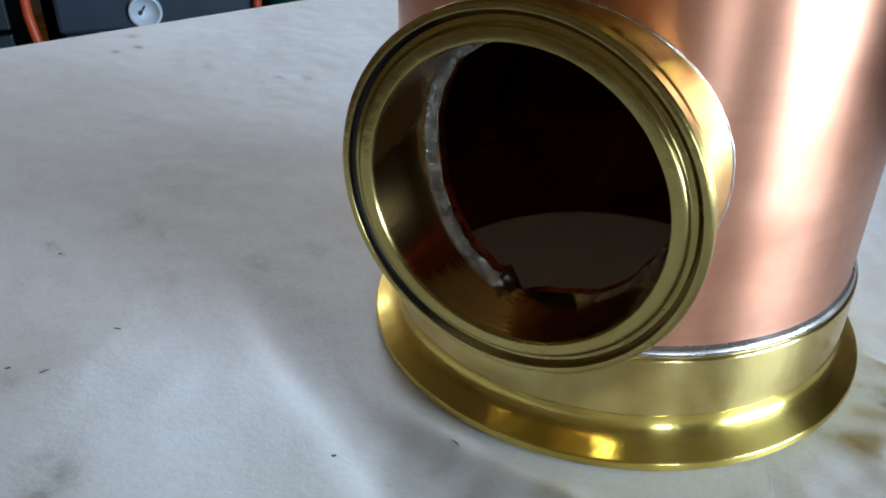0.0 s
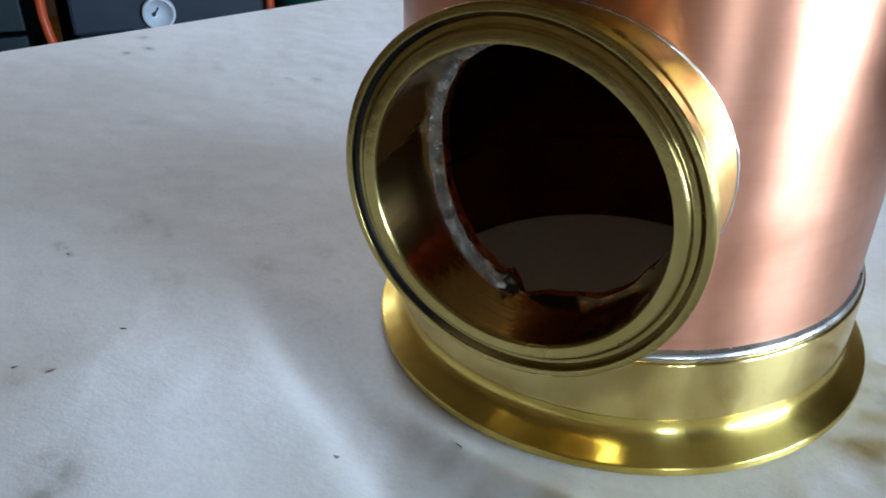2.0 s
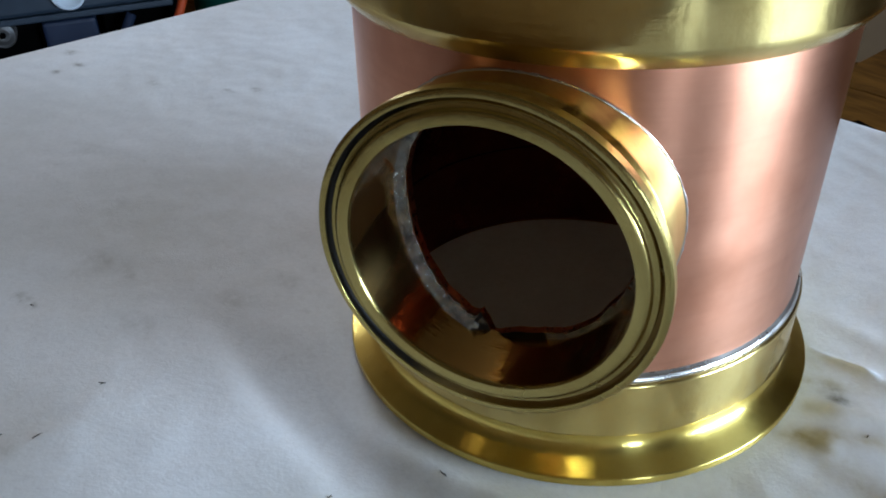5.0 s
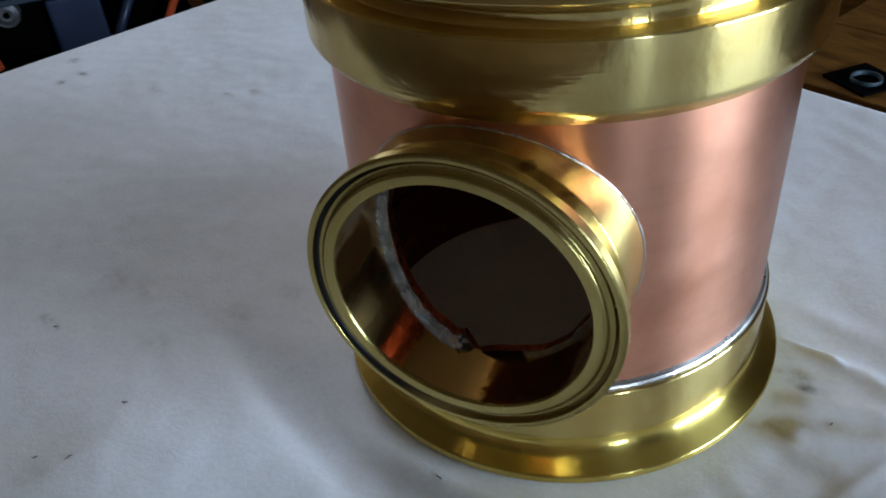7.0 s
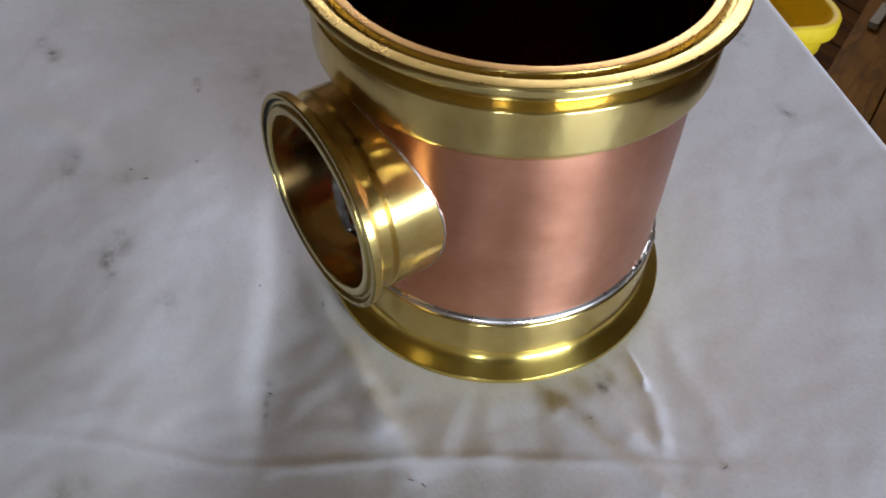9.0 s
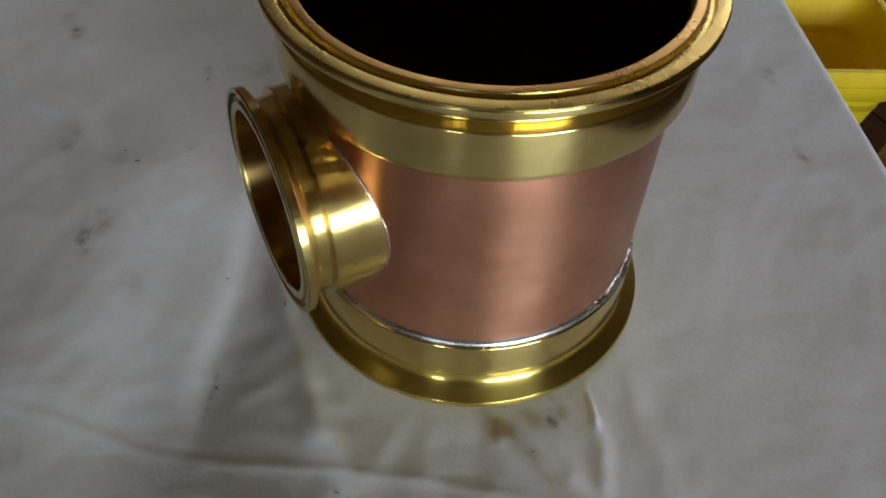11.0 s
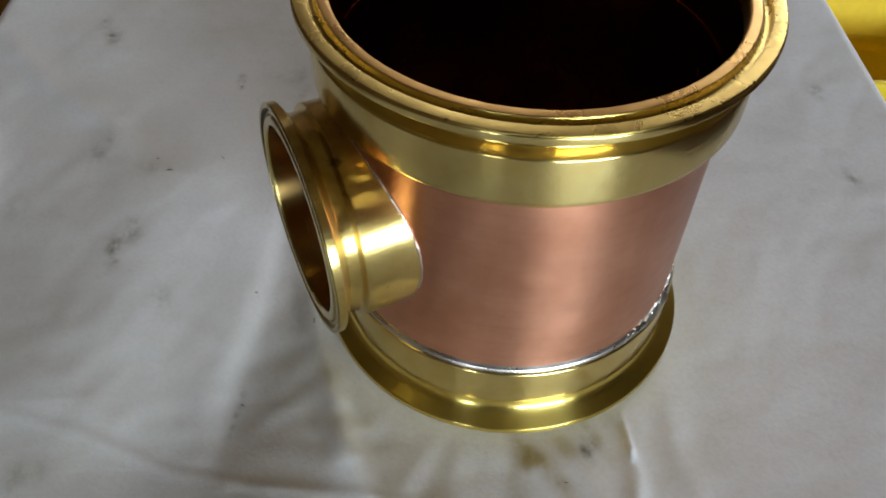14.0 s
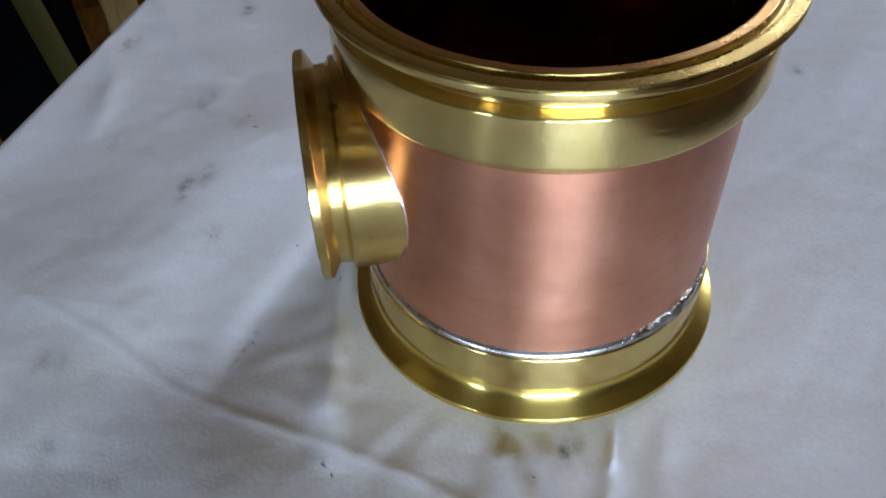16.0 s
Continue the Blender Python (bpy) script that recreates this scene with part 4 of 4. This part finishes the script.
def build_tube_stand():
    """Olive tube trestle behind the bench, with bright end caps, and timber offcuts leaning by it."""
    s = thing("tube_trestle", "olive enamelled tube trestle with bright end caps", "trestle", Matrix.Translation((-0.13, 0.97, FLOOR)))
    part("leg", tube([(0.034, -0.06, 0.201), (0.021, -0.03, 0.302), (0.003, 0.015, 0.395), (-0.02, 0.06, 0.49)], 0.0155, 16), OLIVE, s)
    part("leg", tube([(-0.26, 0.40, 0.201), (-0.26, 0.40, 0.50)], 0.0155, 16), OLIVE, s)
    bar = part("cross_bar", tube([(-0.26, 0.40, 0.38), (-0.119, 0.064, 0.326), (-0.050, 0.072, 0.306)], 0.014, 16), OLIVE, s)
    part("end_cap", tube([(-0.060, 0.071, 0.309), (-0.044, 0.0725, 0.304)], 0.0155, 16), CHROME, bar, "bright steel end cap")
    part("cross_bar", tube([(-0.02, 0.05, 0.44), (-0.26, 0.40, 0.47)], 0.012, 12), OLIVE, s)
    t = thing("timber_offcuts", "light orange timber offcuts bound by a black strap", "timber", Matrix.Translation((-0.02, 1.00, FLOOR)))
    for k, (dx, dy, h) in enumerate(((-0.040, 0.03, 0.37), (0.008, 0.015, 0.34), (0.058, 0.04, 0.38))):
        part("offcut", boxed((0.042, 0.03, h), pose(dx, dy, h / 2 + 0.001, 0, 0, 12 * k - 8), 0.002), LIGHT_WOOD, t, smooth=False)
    part("strap", boxed((0.014, 0.010, 0.35), pose(0.030, -0.012, 0.176), 0.002), BLACK, t, smooth=False)


def build_machine():
    """Workshop trolley: orange tube hoop, slate panel with a round gauge, navy post and dark drive below."""
    m = thing("gauge_trolley", "dark blue workshop trolley with orange tube hoop and round gauge", "trolley", pose(-1.84, 1.50, FLOOR, 0, 0, 46.6))
    part("panel", boxed((0.54, 0.05, 0.42), pose(0.025, 0.03, 0.402), 0.012), SLATE, m, "slate grey front panel", False)
    part("panel_trim", boxed((0.50, 0.03, 0.018), pose(0.02, 0.025, 0.180), 0.004), SLATE, m, smooth=False)
    dial = part("gauge", lathed([(0.0005, 0.014), (0.038, 0.014), (0.041, 0.018), (0.046, 0.016, 0.002), (0.046, -0.02)], 48, pose(-0.004, 0.0, 0.247, 90, 0, 0)), DIAL, m, "pale round gauge")
    part("needle", boxed((0.005, 0.002, 0.03), pose(-0.012, -0.0165, 0.253, 0, 35, 0), 0.0005), BLACK, dial, smooth=False)
    part("hub", lathed([(0.0005, 0.018), (0.006, 0.018, 0.001), (0.006, 0.013)], 16, pose(-0.018, 0.0, 0.247, 90, 0, 0)), SLATE, dial)
    part("hoop_bar", tube(curve_through([(-0.300, 0.0, 0.60), (-0.309, -0.01, 0.298), (-0.306, -0.015, 0.236), (-0.298, -0.02, 0.185), (-0.283, -0.02, 0.120), (-0.258, -0.02, 0.016)]), 0.013, 14), ORANGE, m, "orange enamel tube")
    part("hoop_bar", tube(curve_through([(0.305, 0.0, 0.60), (0.312, -0.01, 0.260), (0.300, -0.015, 0.200), (0.270, -0.02, 0.136), (0.247, -0.02, 0.104), (0.196, -0.02, 0.016)]), 0.012, 14), ORANGE, m, "orange enamel tube")
    part("post", boxed((0.145, 0.10, 0.168), pose(-0.020, 0.05, 0.085), 0.010), NAVY, m, "dark blue post", False)
    part("strut", tube([(0.150, 0.0, 0.165), (0.085, -0.01, 0.060), (0.062, -0.01, 0.012)], 0.014, 10), NAVY, m)
    part("drive_box", boxed((0.16, 0.14, 0.160), pose(-0.185, 0.12, 0.081), 0.010), BLACK, m, smooth=False)
    part("drive_box", boxed((0.20, 0.14, 0.160), pose(0.17, 0.14, 0.081), 0.010), BLACK, m, smooth=False)
    wheel = part("pulley", lathed([(0.008, 0.02), (0.018, 0.022, 0.003), (0.032, 0.014, 0.003), (0.036, 0.02, 0.002), (0.036, -0.02)], 32, pose(-0.195, 0.03, 0.150, 90, 0, 0)), PULLEY, m, "grey metal pulley")
    part("bolt", lathed([(0.0005, 0.03), (0.008, 0.03, 0.002), (0.008, 0.0)], 12, pose(-0.195, 0.03, 0.150, 90, 0, 0)), BLACK, wheel)
    part("base_plate", boxed((0.62, 0.30, 0.012), pose(0.0, 0.13, 0.006), 0.003), BLACK, m, smooth=False)
    part("back_panel", boxed((0.62, 0.02, 0.60), pose(0.0, 0.27, 0.312), 0.004), BLACK, m, smooth=False)
    b = thing("green_drum", "dark green enamelled drum on the floor", "drum", pose(-1.60, 2.02, FLOOR))
    part("body", lathed([(0.0005, 0.0), (0.19, 0.0, 0.005), (0.195, 0.02), (0.195, 0.40), (0.20, 0.41, 0.003), (0.195, 0.42), (0.195, 0.56, 0.008), (0.0005, 0.57)], 48), GREEN, b)
    part("rim", lathed([(0.192, 0.555), (0.201, 0.56, 0.003), (0.201, 0.575, 0.003), (0.192, 0.576)], 48), GREEN, b)


def build_shelf():
    """Timber shelf unit beside the bench's near edge, with an olive post in front of it."""
    s = thing("timber_shelf", "low brown timber shelf with tan posts on the floor", "shelf", pose(-1.12, -0.42, FLOOR, 0, 0, 18))
    for y, mat, w in ((-0.26, CRATE_WOOD, 0.05), (0.018, TAN_WOOD, 0.056), (0.42, CRATE_WOOD, 0.05)):
        part("post", boxed((0.04, w, 0.62), pose(0, y, 0.31), 0.003), mat, s, smooth=False)
    part("shelf_board", boxed((0.30, 0.76, 0.02), pose(-0.17, 0.08, 0.56), 0.003), CRATE_WOOD, s, smooth=False)
    part("shelf_board", boxed((0.30, 0.76, 0.02), pose(-0.17, 0.08, 0.12), 0.003), CRATE_WOOD, s, smooth=False)
    part("back_board", boxed((0.02, 0.76, 0.60), pose(-0.33, 0.08, 0.31), 0.002), CRATE_WOOD, s, smooth=False)
    p = thing("leaning_pole", "olive enamelled tube leaning against the timber shelf", "pole", pose(-0.635, -0.30, FLOOR))
    part("tube", tube([(0, 0, 0.018), (-0.199, -0.134, 0.451), (-0.33, -0.222, 0.735)], 0.016, 16), POLE, p)
    part("foot_cap", tube([(0.006, 0.004, 0.003), (-0.010, -0.007, 0.04)], 0.022, 16), BLACK, p)
    k = thing("black_box", "black plastic box standing on the floor", "box", pose(-1.005, -0.522, FLOOR, 0, 0, 10))
    part("body", boxed((0.19, 0.145, 0.44), pose(0, 0, 0.22), 0.015), BLACK, k, smooth=False)
    part("lid", boxed((0.20, 0.155, 0.03), pose(0, 0, 0.457), 0.008), BLACK, k, smooth=False)


build_tub()
build_batten()
build_cabinet()
build_crate()
build_pallet()
build_tube_stand()
build_machine()
build_shelf()


# ---- floorboards ----
def build_floor():
    fl = thing("floor", "dark brown wooden floorboards", "floor", Matrix.Translation((0, 0, FLOOR)), kind="structure")
    part("subfloor", boxed((ROOM_X[1] - ROOM_X[0] + 0.4, ROOM_Y[1] - ROOM_Y[0] + 0.4, 0.05), pose(sum(ROOM_X) / 2, sum(ROOM_Y) / 2, -0.045)), BLACK, fl, smooth=False)
    width, gap = 0.14, 0.004
    n = int((ROOM_Y[1] - ROOM_Y[0]) / width)
    length = (ROOM_X[1] - ROOM_X[0]) / 2
    me = mesh_of("floorboard", boxed((length - 0.003, width - gap, 0.02), pose(0, 0, -0.0101), 0.0015), FLOOR_WOOD, False)
    for k in range(n + 1):
        for j in range(2):
            shift = 0.35 * ((k * 7) % 5 - 2) / 2 if j == 0 else 0
            ob = new("floorboard", me)
            ob.parent = fl
            ob.location = (ROOM_X[0] + length * (j + 0.5), ROOM_Y[0] + width * (k + 0.5), 0)


build_floor()
